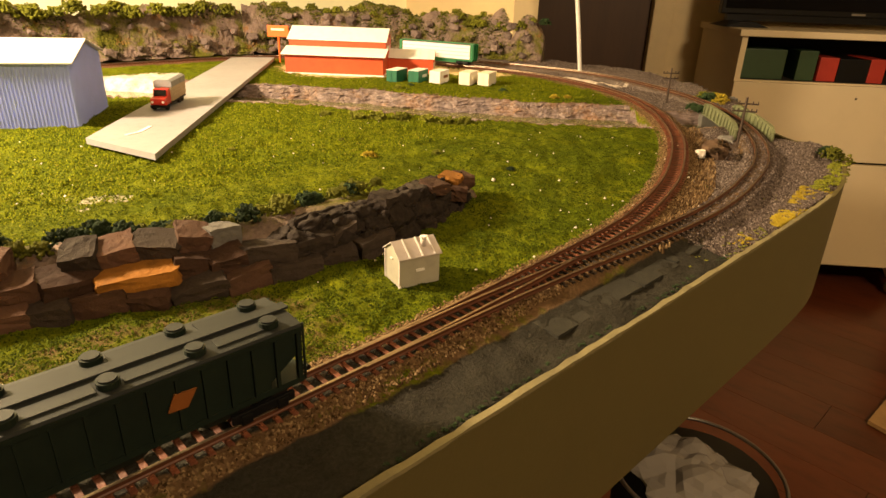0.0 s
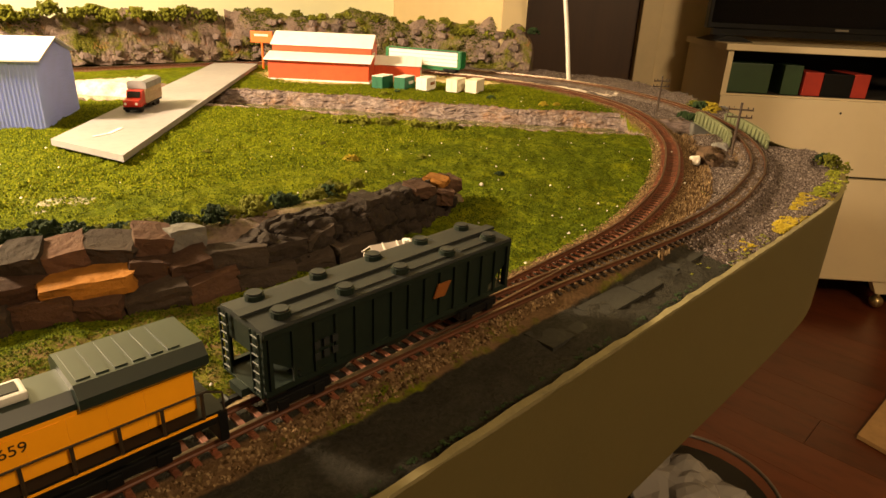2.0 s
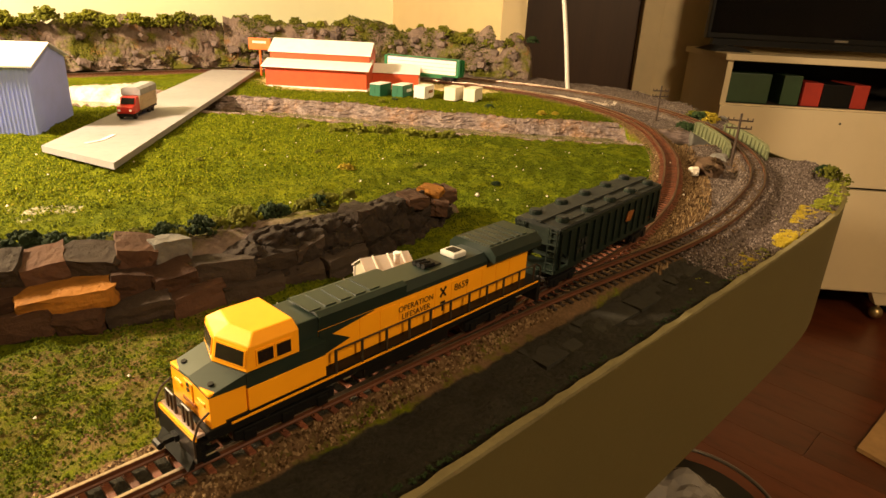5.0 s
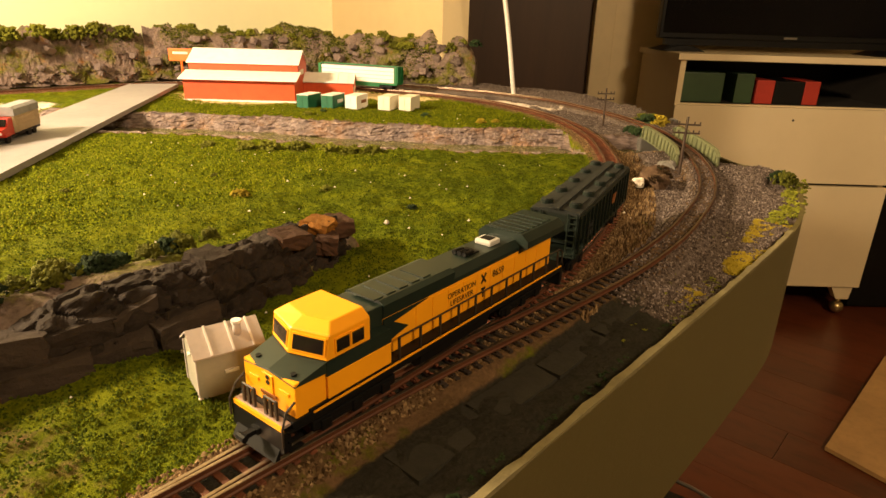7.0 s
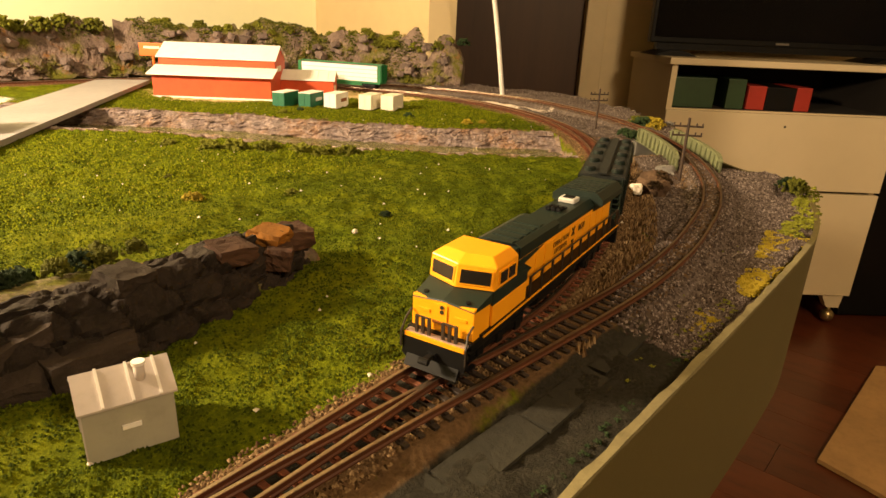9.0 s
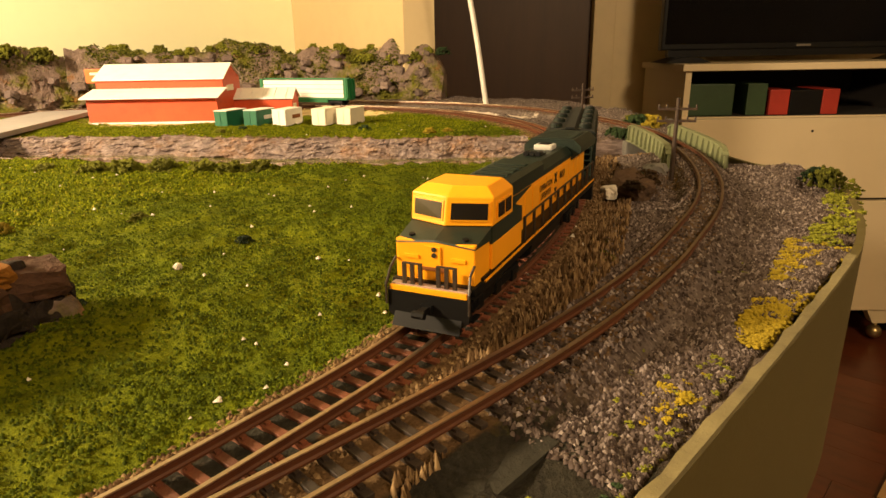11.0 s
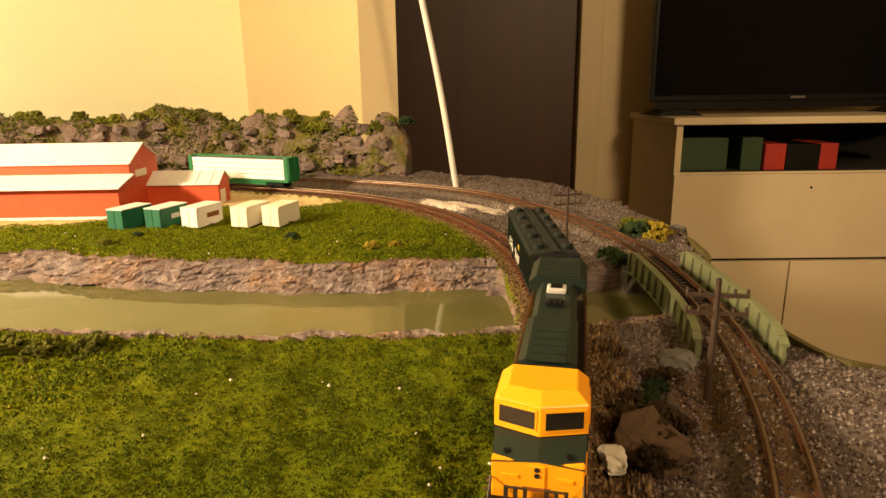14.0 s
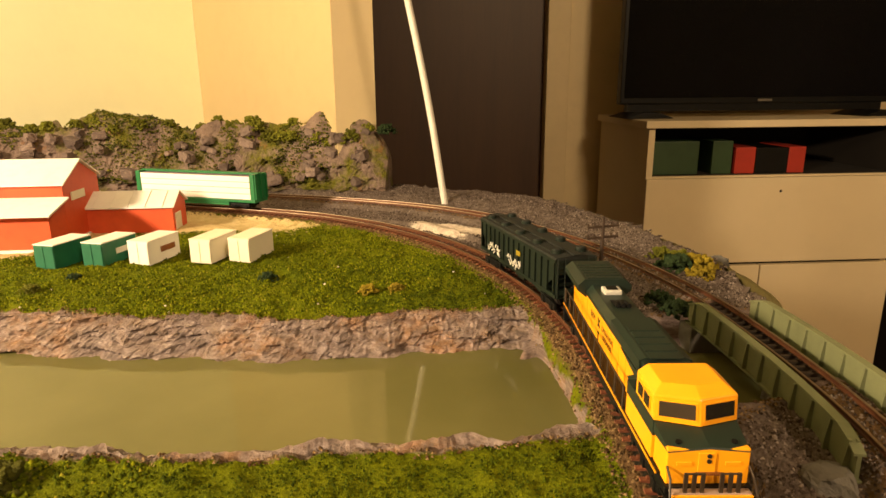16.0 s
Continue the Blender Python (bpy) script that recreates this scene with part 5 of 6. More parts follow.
def build_small_shed():
    S = empty("track_shed", pose(0.1635, 0.1855, -0.0005, 0, 0, -14), "small grey track-side shed with a roof pipe", "shed")
    part("wall", gable_body(bmesh.new(), -0.0095, 0.0095, -0.0075, 0.0075, 0.0135, 0.0185), SHEDWALL, S)
    part("roof", gable_roof(bmesh.new(), -0.0095, 0.0095, -0.0075, 0.0075, 0.0137, 0.0187, 0.0005, 0.0008), SHEDROOF, S)
    for x in (-0.0054, 0.0008, 0.0066):
        part("roof_batten", prism(bmesh.new(), [(-0.0083, 0.0136), (0.0, 0.0192), (0.0, 0.0196), (-0.0083, 0.0140)], x, x + 0.0006, "x"), CONTWHITE, S)
    p = part("roof_pipe", cyl(bmesh.new(), (0.0035, -0.0035, 0.0150), (0.0035, -0.0035, 0.0205), 0.0012, 14), SHEDROOF, S, "short metal roof pipe", True)
    part("pipe_cap", cyl(bmesh.new(), (0.0035, -0.0035, 0.0200), (0.0035, -0.0035, 0.0208), 0.0015, 14), CONTWHITE, p)
    part("side_vent", boxed(-0.0020, 0.0020, -0.0081, -0.0075, 0.0068, 0.0078), CONTWHITE, S, "pale slot")
    part("front_handle", boxed(-0.0101, -0.0095, -0.0005, 0.0012, 0.0112, 0.0118), CONTWHITE, S)
    for y in (-0.0070, 0.0070):
        part("corner_board", boxed(-0.0098, -0.0095, y - 0.0005, y + 0.0005, 0.0, 0.0135), SHEDROOF, S)


def build_containers():
    def one(x, y, turn, mat, label, mark):
        C = empty("shipping_container", pose(x, y, 0.0005, 0, 0, turn), label, "container", "row of containers on the grass")
        part("body", boxed(-0.015, 0.015, -0.0075, 0.0075, 0, 0.0148, 0.0003), mat, C)
        part("lid", boxed(-0.0152, 0.0152, -0.0077, 0.0077, 0.0149, 0.0156, 0.0002), CONTWHITE if mat != CONTCREAM else CONTCREAM, C)
        for s in (-1, 1):
            part("end_door", boxed(-0.0154, -0.0151, s * 0.0037 - 0.0034, s * 0.0037 + 0.0034, 0.0008, 0.0142), mat, C)
        if mark:
            part("side_mark", boxed(-0.004, 0.010, -0.0079, -0.0077, 0.0062, 0.0098), mark, C, "printed colour panel")
    T = 24
    one(0.5280, 0.6330, T, CONTGREEN, "green container with a pale lid on the grass", None)
    one(0.5480, 0.6140, T, CONTGREEN, "green container with a pale lid on the grass", WHITEMARK)
    one(0.5670, 0.5945, T, CONTWHITE, "white container with an orange side panel", STICKER)
    one(0.5925, 0.5668, T, CONTCREAM, "plain cream container on the grass", None)
    one(0.6085, 0.5490, T, CONTCREAM, "plain cream container on the grass", None)


def build_road():
    a, b, c, d = (0.146, 0.432), (0.124, 0.506), (0.444, 0.918), (0.496, 0.885)
    R = part("road_slab", prism(bmesh.new(), [a, d, c, b], 0.0022, 0.0066, "z"), ROAD)
    tagged(R, "pale grey concrete road slab across the river", "road", kind="structure")
    bm = prism(bmesh.new(), [(0.163, 0.502), (0.176, 0.517), (0.174, 0.519), (0.160, 0.504)], 0.0067, 0.0070, "z")
    prism(bm, [(0.150, 0.497), (0.163, 0.502), (0.160, 0.504), (0.149, 0.500)], 0.0067, 0.0070, "z")
    tagged(part("road_line", bm, ROADLINE), "white painted line on the road", "road line", kind="structure")
    sx, sy = 0.500, 0.876
    S = empty("roadside_sign", pose(sx, sy, 0, 0, 0, -47), "orange square sign on a pole", "sign")
    part("post", cyl(bmesh.new(), (0, 0, 0), (0, 0, 0.040), 0.0016, 8), ORANGE, S)
    p = part("panel", boxed(-0.016, 0.016, -0.002, 0.002, 0.037, 0.053, 0.0005), ORANGE, S)
    part("writing_bar", boxed(-0.010, 0.010, -0.0025, -0.0021, 0.046, 0.049), CONTCREAM, p)


def build_truck():
    T = empty("toy_truck", pose(0.222, 0.598, 0.0067, 0, 0, 232), "small red truck with a slatted body under grey canvas", "truck")
    part("chassis", boxed(-0.028, 0.029, -0.0055, 0.0055, 0.0030, 0.0050), LOCOBLACK, T)
    cabm = prism(bmesh.new(), [(0.012, 0.005), (0.029, 0.005), (0.030, 0.0105), (0.0215, 0.0115), (0.0185, 0.0175), (0.012, 0.0175)], -0.0062, 0.0062)
    c = part("cab", cabm, TRUCKRED, T)
    part("windscreen", prism(bmesh.new(), [(0.0217, 0.0120), (0.0222, 0.0120), (0.0193, 0.0168), (0.0188, 0.0168)], -0.0052, 0.0052), WINDOWDARK, c)
    part("bumper", boxed(0.0295, 0.0310, -0.0066, 0.0066, 0.0028, 0.0052, 0.0004), LOCOBLACK, T)
    for s in (-1, 1):
        part("fender", boxed(0.0195, 0.0280, s * 0.0062 - 0.0010, s * 0.0062 + 0.0010, 0.0048, 0.0072, 0.0006), TRUCKRED, T)
        part("headlight", cyl(bmesh.new(), (0.0298, s * 0.0045, 0.0078), (0.0304, s * 0.0045, 0.0078), 0.0011, 10), CONTWHITE, T)
        for x in (0.0235, -0.012, -0.021):
            part("wheel", cyl(bmesh.new(), (x, s * 0.0045, 0.0033), (x, s * 0.0068, 0.0033), 0.0033, 16), TYRE, T)
    part("cargo_box", boxed(-0.032, 0.0110, -0.0075, 0.0075, 0.0055, 0.0230, 0.0008), TRUCKGREY, T, "tan slatted box body")
    part("box_cover", prism(bmesh.new(), [(-0.0079, 0.0180), (0.0079, 0.0180), (0.0079, 0.0230), (0.0050, 0.0246), (-0.0050, 0.0246), (-0.0079, 0.0230)], -0.0325, 0.0114, "x"), TRUCKCOVER, T, "grey canvas cover")
    for s in (-1, 1):
        for z in (0.0085, 0.0115, 0.0145):
            part("side_slat", boxed(-0.0315, 0.0105, s * 0.0077 - 0.0002, s * 0.0077 + 0.0002, z, z + 0.0020), TRUCKGREY, T)
        part("frame_rail", boxed(-0.030, 0.009, s * 0.0072 - 0.0004, s * 0.0072 + 0.0004, 0.0040, 0.0054), LOCOBLACK, T)


def build_centerbeam():
    k = int(np.argmin(np.hypot(MAIN[:, 0] - 0.681, MAIN[:, 1] - 0.714)))
    x, y, a = along(MAIN, length_of(MAIN[:k + 1]))
    C = empty("centerbeam_flat_car", Matrix.Translation((x, y, RAIL_Z)) @ Matrix.Rotation(a, 4, "Z"), "green centerbeam flat car loaded with white lumber", "freight car")
    h = 0.061
    part("deck", boxed(-h, h, -0.0095, 0.0095, 0.0065, 0.0090, 0.0003), CARGREEN, C)
    part("side_sill", boxed(-0.034, 0.034, -0.0085, 0.0085, 0.0036, 0.0066), CARGREEN, C)
    for e in (-1, 1):
        part("bulkhead", boxed(min(e * h, e * (h - 0.004)), max(e * h, e * (h - 0.004)), -0.0095, 0.0095, 0.0091, 0.0305, 0.0003), CARGREEN, C)
        for s in (-1, 0, 1):
            part("bulkhead_rib", boxed(min(e * h, e * (h + 0.0012)), max(e * h, e * (h + 0.0012)), s * 0.008 - 0.0007, s * 0.008 + 0.0007, 0.0091, 0.0300), CARGREEN, C)
    part("top_beam", boxed(-h, h, -0.0025, 0.0025, 0.0296, 0.0312), CARGREEN, C)
    for k in range(4):
        z = 0.0092 + k * 0.0050
        for s in (-1, 1):
            part("lumber_pack", boxed(-h + 0.0045, h - 0.0045, s * 0.0048 - 0.0044, s * 0.0048 + 0.0044, z, z + 0.0046, 0.0003), LUMBER, C)
            part("lumber_strap", boxed(-h + 0.0050, h - 0.0050, s * 0.0048 - 0.0040, s * 0.0048 + 0.0040, z + 0.0046, z + 0.0050), LUMBERLINE, C)
    for at in (0.044, -0.044):
        wheel_truck(C, at, (-0.0055, 0.0055))


def build_bridge():
    """Two curved plate girders beside the siding over the river."""
    d = np.r_[0, np.cumsum(np.linalg.norm(np.diff(SIDING, axis=0), axis=1))]

    def s_at(px, py):
        return d[np.argmin(np.hypot(SIDING[:, 0] - px, SIDING[:, 1] - py))]
    s0, s1 = s_at(0.578, 0.202), s_at(0.664, 0.268)
    for side, extra in ((1, 0.0), (-1, 0.008)):
        off = side * 0.0150
        G = empty("plate_girder", Matrix.Identity(4), "pale green plate girder of the siding bridge", "bridge girder", "girders of the siding bridge")
        pts = [along(SIDING, s) for s in np.linspace(s0 - 0.012, s1 + 0.006, 24)]

        def strip(a, b, z0, z1):
            verts, faces = [], []
            for k, (x, y, t) in enumerate(pts):
                nx, ny = -math.sin(t), math.cos(t)
                e = min(k, 23 - k)
                cut = 0.0035 if e == 0 else (0.0012 if e == 1 else 0)
                zz = z1 - (cut if z1 > 0.011 else 0)
                z0c = z0 - (cut if z0 > 0.011 else 0)
                for o, zc in ((a, z0c), (b, z0c), (b, zz), (a, zz)):
                    verts.append((x + nx * (off + o), y + ny * (off + o), zc))
            for k in range(23):
                for j in range(4):
                    p, q = 4 * k + j, 4 * k + (j + 1) % 4
                    faces.append((p, q, q + 4, p + 4))
            faces += [(0, 1, 2, 3), (95, 94, 93, 92)]
            return verts, faces
        for nm, a, b, z0, z1 in (("web", -0.0006, 0.0006, 0.0005, 0.0118), ("top_flange", -0.0016, 0.0016, 0.0118, 0.0126), ("bottom_flange", -0.0018, 0.0018, -0.0003, 0.0005)):
            ob = new(nm, mesh_from(nm, *strip(a, b, z0, z1), GIRDER))
            ob.parent = G
        for k in range(11):
            x, y, t = along(SIDING, s0 - 0.008 + k * (s1 - s0 + 0.008) / 10)
            nx, ny = -math.sin(t), math.cos(t)
            for face in (-1, 1):
                bm = prism(bmesh.new(), [(0, 0.0006), (face * 0.0017, 0.0006), (face * 0.0017, 0.004), (face * 0.0008, 0.0112), (0, 0.0112)], -0.0005, 0.0005, "x")
                st = part("stiffener", bm, GIRDER, G)
                st.matrix_local = Matrix.Translation((x + nx * (off + face * 0.0006), y + ny * (off + face * 0.0006), 0)) @ Matrix.Rotation(t, 4, "Z")
    for s in (s0 - 0.004, s1 + 0.004):
        x, y, t = along(SIDING, s)
        ob = part("bridge_abutment", boxed(-0.006, 0.006, -0.018, 0.018, -0.02, -0.0005, 0.001), ROCKGREY)
        ob.matrix_world = Matrix.Translation((x, y, 0)) @ Matrix.Rotation(t, 4, "Z")
        tagged(ob, "grey stone abutment under the siding bridge", "abutment")
    x, y, t = along(SIDING, (s0 + s1) / 2)
    me = sweep(SIDING[(d > s0 - 0.006) & (d < s1 + 0.006)], 0, [(-0.0095, 0.0008), (0.0095, 0.0008), (0.0095, 0.0023), (-0.0095, 0.0023)], "bridge_deck", POLE)
    tagged(new("bridge_deck", me), "dark bridge deck under the siding ties", "bridge deck")


def build_pole(x, y, z, top, turn):
    P = empty("telegraph_pole", pose(x, y, z, 0, 0, turn), "dark brown model telegraph pole with two crossarms", "pole", "telegraph poles along the siding")
    h = top - z
    part("post", cyl(bmesh.new(), (0, 0, 0), (0, 0, h), 0.00125, 8, 0.0009), POLE, P)
    for k, w in ((0.0055, 0.0095), (0.0115, 0.0095)):
        arm = part("crossarm", boxed(-w, w, -0.0006, 0.0006, h - k - 0.0006, h - k + 0.0006), POLE, P)
        bm = bmesh.new()
        for s in (-1, 1):
            for f in (0.55, 0.95):
                cyl(bm, (s * w * f, 0, h - k + 0.0004), (s * w * f, 0, h - k + 0.0022), 0.0005, 6)
        part("insulator", bm, POLE, arm)


def rock_mesh(seed, sx, sy, sz, blocky=0.55, rough=1.0):
    """An angular stone: a box broken by a few cuts and roughened."""
    rng = random.Random(seed)
    bm = bmesh.new()
    bmesh.ops.create_cube(bm, size=2)
    bmesh.ops.subdivide_edges(bm, edges=list(bm.edges), cuts=4, use_grid_fill=True)
    off = Vector((rng.uniform(0, 50), rng.uniform(0, 50), rng.uniform(0, 50)))
    for v in bm.verts:
        q = v.co.normalized() * 1.25
        c = v.co * blocky + q * (1 - blocky)
        c += (Vector(noise.noise_vector(v.co * 0.9 + off)) * 0.26 + Vector(noise.noise_vector(v.co * 2.4 + off)) * 0.15) * rough + Vector(noise.noise_vector(v.co * 5.5 + off)) * 0.07
        v.co = Vector((c.x * sx, c.y * sy, c.z * sz))
    for _ in range(2):
        n = Vector((rng.uniform(-1, 1), rng.uniform(-1, 1), rng.uniform(-0.4, 1))).normalized()
        bmesh.ops.bisect_plane(bm, geom=list(bm.verts) + list(bm.edges) + list(bm.faces), plane_co=n * 0.85 * (abs(n.x) * sx + abs(n.y) * sy + abs(n.z) * sz), plane_no=n, clear_outer=True)
        edges = [e for e in bm.edges if e.is_boundary]
        if edges:
            bmesh.ops.holes_fill(bm, edges=edges)
    me = bpy.data.meshes.new("stone")
    bmesh.ops.recalc_face_normals(bm, faces=bm.faces)
    bm.to_mesh(me)
    bm.free()
    return me


WALL_LINE = spline([(-0.20, 0.285), (-0.08, 0.262), (0.02, 0.244), (0.09, 0.222), (0.135, 0.217), (0.178, 0.217), (0.225, 0.224), (0.268, 0.240)], 0.002)


def build_rock_wall():
    W = empty("rock_wall", Matrix.Identity(4), "dry wall of brown blocks that ends in a dark craggy cliff", "rock wall")
    rng = random.Random(21)
    total = length_of(WALL_LINE)

    def stone(q, back, z, w, d, h, mat, tilt=(0.0, 0.0, 0.0), blocky=0.9, rough=0.5):
        x, y, a = along(WALL_LINE, q)
        me = rock_mesh(rng.randrange(10**6), w, d, h, blocky, rough)
        me.materials.append(mat)
        ob = new("stone", me)
        ob.parent = W
        ob.matrix_local = Matrix.Translation((x - math.sin(a) * back, y + math.cos(a) * back, z)) @ Euler((tilt[0], tilt[1], a + tilt[2])).to_matrix().to_4x4()
    # courses of flat-faced blocks
    for row in range(3):
        q = rng.uniform(-0.01, 0.0)
        while q < total * (0.76, 0.74, 0.68)[row]:
            u = q / total
            w = rng.uniform(0.0070, 0.0135) * (0.8 if row == 2 else 1.0)
            h = rng.uniform(0.0042, 0.0054)
            q += w
            if not (row == 1 and 0.525 < u < 0.59):
                r = rng.random()
                mat = ROCKGREY if row == 2 and r > 0.88 else (ROCKDARK if r < 0.2 or u > 0.66 else ROCK)
                if not (row == 2 and rng.random() < 0.3):
                    stone(q, 0.004 + row * 0.0078 + rng.uniform(-0.0016, 0.0016), 0.0034 + row * 0.0073 + rng.uniform(-0.001, 0.001), w, rng.uniform(0.0060, 0.0078), h, mat, (rng.uniform(-0.15, 0.25), rng.uniform(-0.2, 0.2), rng.uniform(-0.28, 0.28)))
            q += w * rng.uniform(0.72, 0.92)
    stone(total * 0.565, 0.0075, 0.0112, 0.0150, 0.0070, 0.0034, ROCKGOLD, (0.1, -0.06, 0.0))
    # the cliff: one carved face with ledges, cracks and a rough crest
    u0, nu, nv = 0.66, 230, 46
    cliff = [(0.0, -0.004), (0.0015, 0.004), (0.0030, 0.010), (0.0075, 0.0165), (0.0120, 0.0205), (0.0200, 0.0195), (0.0300, 0.0150), (0.0400, -0.003)]
    po, pz, pv = [c[0] for c in cliff], [c[1] for c in cliff], np.linspace(0, 1, len(cliff))
    verts, faces = [], []
    for i in range(nu + 1):
        u = u0 + (1.008 - u0) * i / nu
        x, y, a = along(WALL_LINE, min(u, 0.999) * total)
        x, y = x + max(0.0, u - 0.999) * total * math.cos(a), y + max(0.0, u - 0.999) * total * math.sin(a)
        start = float(smooth_step(u0, u0 + 0.08, u))
        shut = math.sqrt(max(0.0, 1 - max(0.0, (u - 0.90) / 0.108) ** 2))
        for j in range(nv + 1):
            o, z = float(np.interp(j / nv, pv, po)), float(np.interp(j / nv, pv, pz))
            o = 0.013 + (o - 0.013) * (0.25 + 0.75 * shut)
            z = z * (0.55 + 0.45 * start) * (0.35 + 0.65 * shut)
            p = Vector((x - math.sin(a) * o, y + math.cos(a) * o, z))
            far, near = noise.voronoi(Vector((p.x * 75 + p.z * 30, p.y * 75, p.z * 120)))
            block = noise.noise(Vector(near[0]) * 3.7) * 0.0034 + min(0.0, (far[1] - far[0]) - 0.16) * 0.012
            crag = block + 0.0022 * noise.noise(p * 150) + 0.0013 * noise.noise(p * 340)
            out = 1.0 if j < nv * 0.6 else 0.3
            verts.append((p.x + math.sin(a) * crag * out, p.y - math.cos(a) * crag * out, p.z + crag * 0.8 * (z > 0.003)))
    for i in range(nu):
        for j in range(nv):
            k = i * (nv + 1) + j
            faces.append((k, k + nv + 1, k + nv + 2, k + 1))
    ob = new("cliff", mesh_from("cliff", verts, faces, ROCKDARK))
    ob.parent = W
    for q, back, z, w, d, h, mat, turn in ((0.955, 0.012, 0.0165, 0.0080, 0.0060, 0.0026, ROCKGOLD, 0.2), (0.985, 0.012, 0.0115, 0.0075, 0.0060, 0.0040, ROCK, -0.3), (0.945, 0.006, 0.0105, 0.0070, 0.0050, 0.0042, ROCK, 0.5), (0.90, 0.010, 0.0185, 0.0075, 0.0055, 0.0030, ROCK, -0.2), (0.82, 0.013, 0.0195, 0.0070, 0.0060, 0.0034, ROCKDARK, 0.3)):
        stone(total * q, back, z, w, d, h, mat, (0.15, 0.1, turn), 0.85, 0.7)
    # earth core and the turfed slope behind
    verts, faces = [], []
    n = 80
    prof = [(0.004, -0.004), (0.010, 0.006), (0.020, 0.013), (0.030, 0.0180), (0.042, 0.0165), (0.056, 0.0085), (0.070, 0.003), (0.084, -0.003)]
    for i in range(n):
        u = i / (n - 1)
        x, y, a = along(WALL_LINE, u * total)
        k = float(1.0 - 0.55 * smooth_step(0.82, 1.0, u))
        for o, z in prof:
            nz = noise.noise((x * 60, y * 60, o * 50)) * 0.0025
            oo = o * (1 - 0.45 * float(smooth_step(0.7, 1.0, u)))
            verts.append((x - math.sin(a) * oo, y + math.cos(a) * oo, z * k + nz))
    m = len(prof)
    for i in range(n - 1):
        for j in range(m - 1):
            a = i * m + j
            faces.append((a, a + 1, a + m + 1, a + m))
    ob = new("earth_bank", mesh_from("earth_bank", verts, faces, HILL, True))
    ob.parent = W
    return W


def clump_mesh(seed, lumps=120, size=1.0, flat=0.7):
    """A foam bush: many small rough lumps with gaps between them."""
    rng = random.Random(seed)
    bm = bmesh.new()
    for i in range(lumps):
        a, r, h = rng.uniform(0, 6.283), rng.uniform(0, 1) ** 0.6, rng.uniform(0, 1)
        r *= 1 - 0.55 * h
        k = rng.uniform(0.07, 0.17) * (2.0 if lumps < 30 else 1.0)
        m = Matrix.Translation((r * math.cos(a), r * math.sin(a), (0.1 + h * 1.0) * flat)) @ Euler((rng.uniform(0, 6), rng.uniform(0, 6), 0)).to_matrix().to_4x4() @ Matrix.Diagonal((k, k * rng.uniform(0.7, 1.2), k * rng.uniform(0.6, 1), 1))
        g = bmesh.ops.create_icosphere(bm, subdivisions=1, radius=1, matrix=m)
        for v in g["verts"]:
            v.co += Vector(noise.noise_vector(v.co * 5 + Vector((seed, i, 0)))) * 0.10
    bmesh.ops.scale(bm, vec=(size, size, size), verts=bm.verts)
    me = bpy.data.meshes.new("bush")
    bm.to_mesh(me)
    bm.free()
    return me


CLUMPS = {}


def bush(x, y, z, r, mat, label, group, turn=0.0, flat=1.0, parent=None):
    key = (mat.name, int((x * 7919 + y * 104729) % 5))
    if key not in CLUMPS:
        CLUMPS[key] = clump_mesh(len(CLUMPS) + 3)
        CLUMPS[key].materials.append(mat)
    ob = new("bush", CLUMPS[key])
    ob.matrix_world = Matrix.Translation((x, y, z)) @ Matrix.Rotation(turn, 4, "Z") @ Matrix.Diagonal((r, r, r * flat, 1))
    tagged(ob, label, "bush", group)
    return ob


def joined_tufts(name, spots, mat, label):
    """Small tufts too many to count, in one mesh."""
    verts, faces = [], []
    sources = [clump_mesh(70 + k, 16) for k in range(6)]
    for k, (x, y, z, r, turn, flat) in enumerate(spots):
        src = sources[k % 6]
        c, sn = math.cos(turn) * r, math.sin(turn) * r
        st = len(verts)
        verts += [(x + v.co.x * c - v.co.y * sn, y + v.co.x * sn + v.co.y * c, z + v.co.z * r * flat) for v in src.vertices]
        faces += [tuple(st + i for i in p.vertices) for p in src.polygons]
    for src in sources:
        bpy.data.meshes.remove(src)
    tagged(new(name, mesh_from(name, verts, faces, mat)), label, "ground cover", kind="stuff")


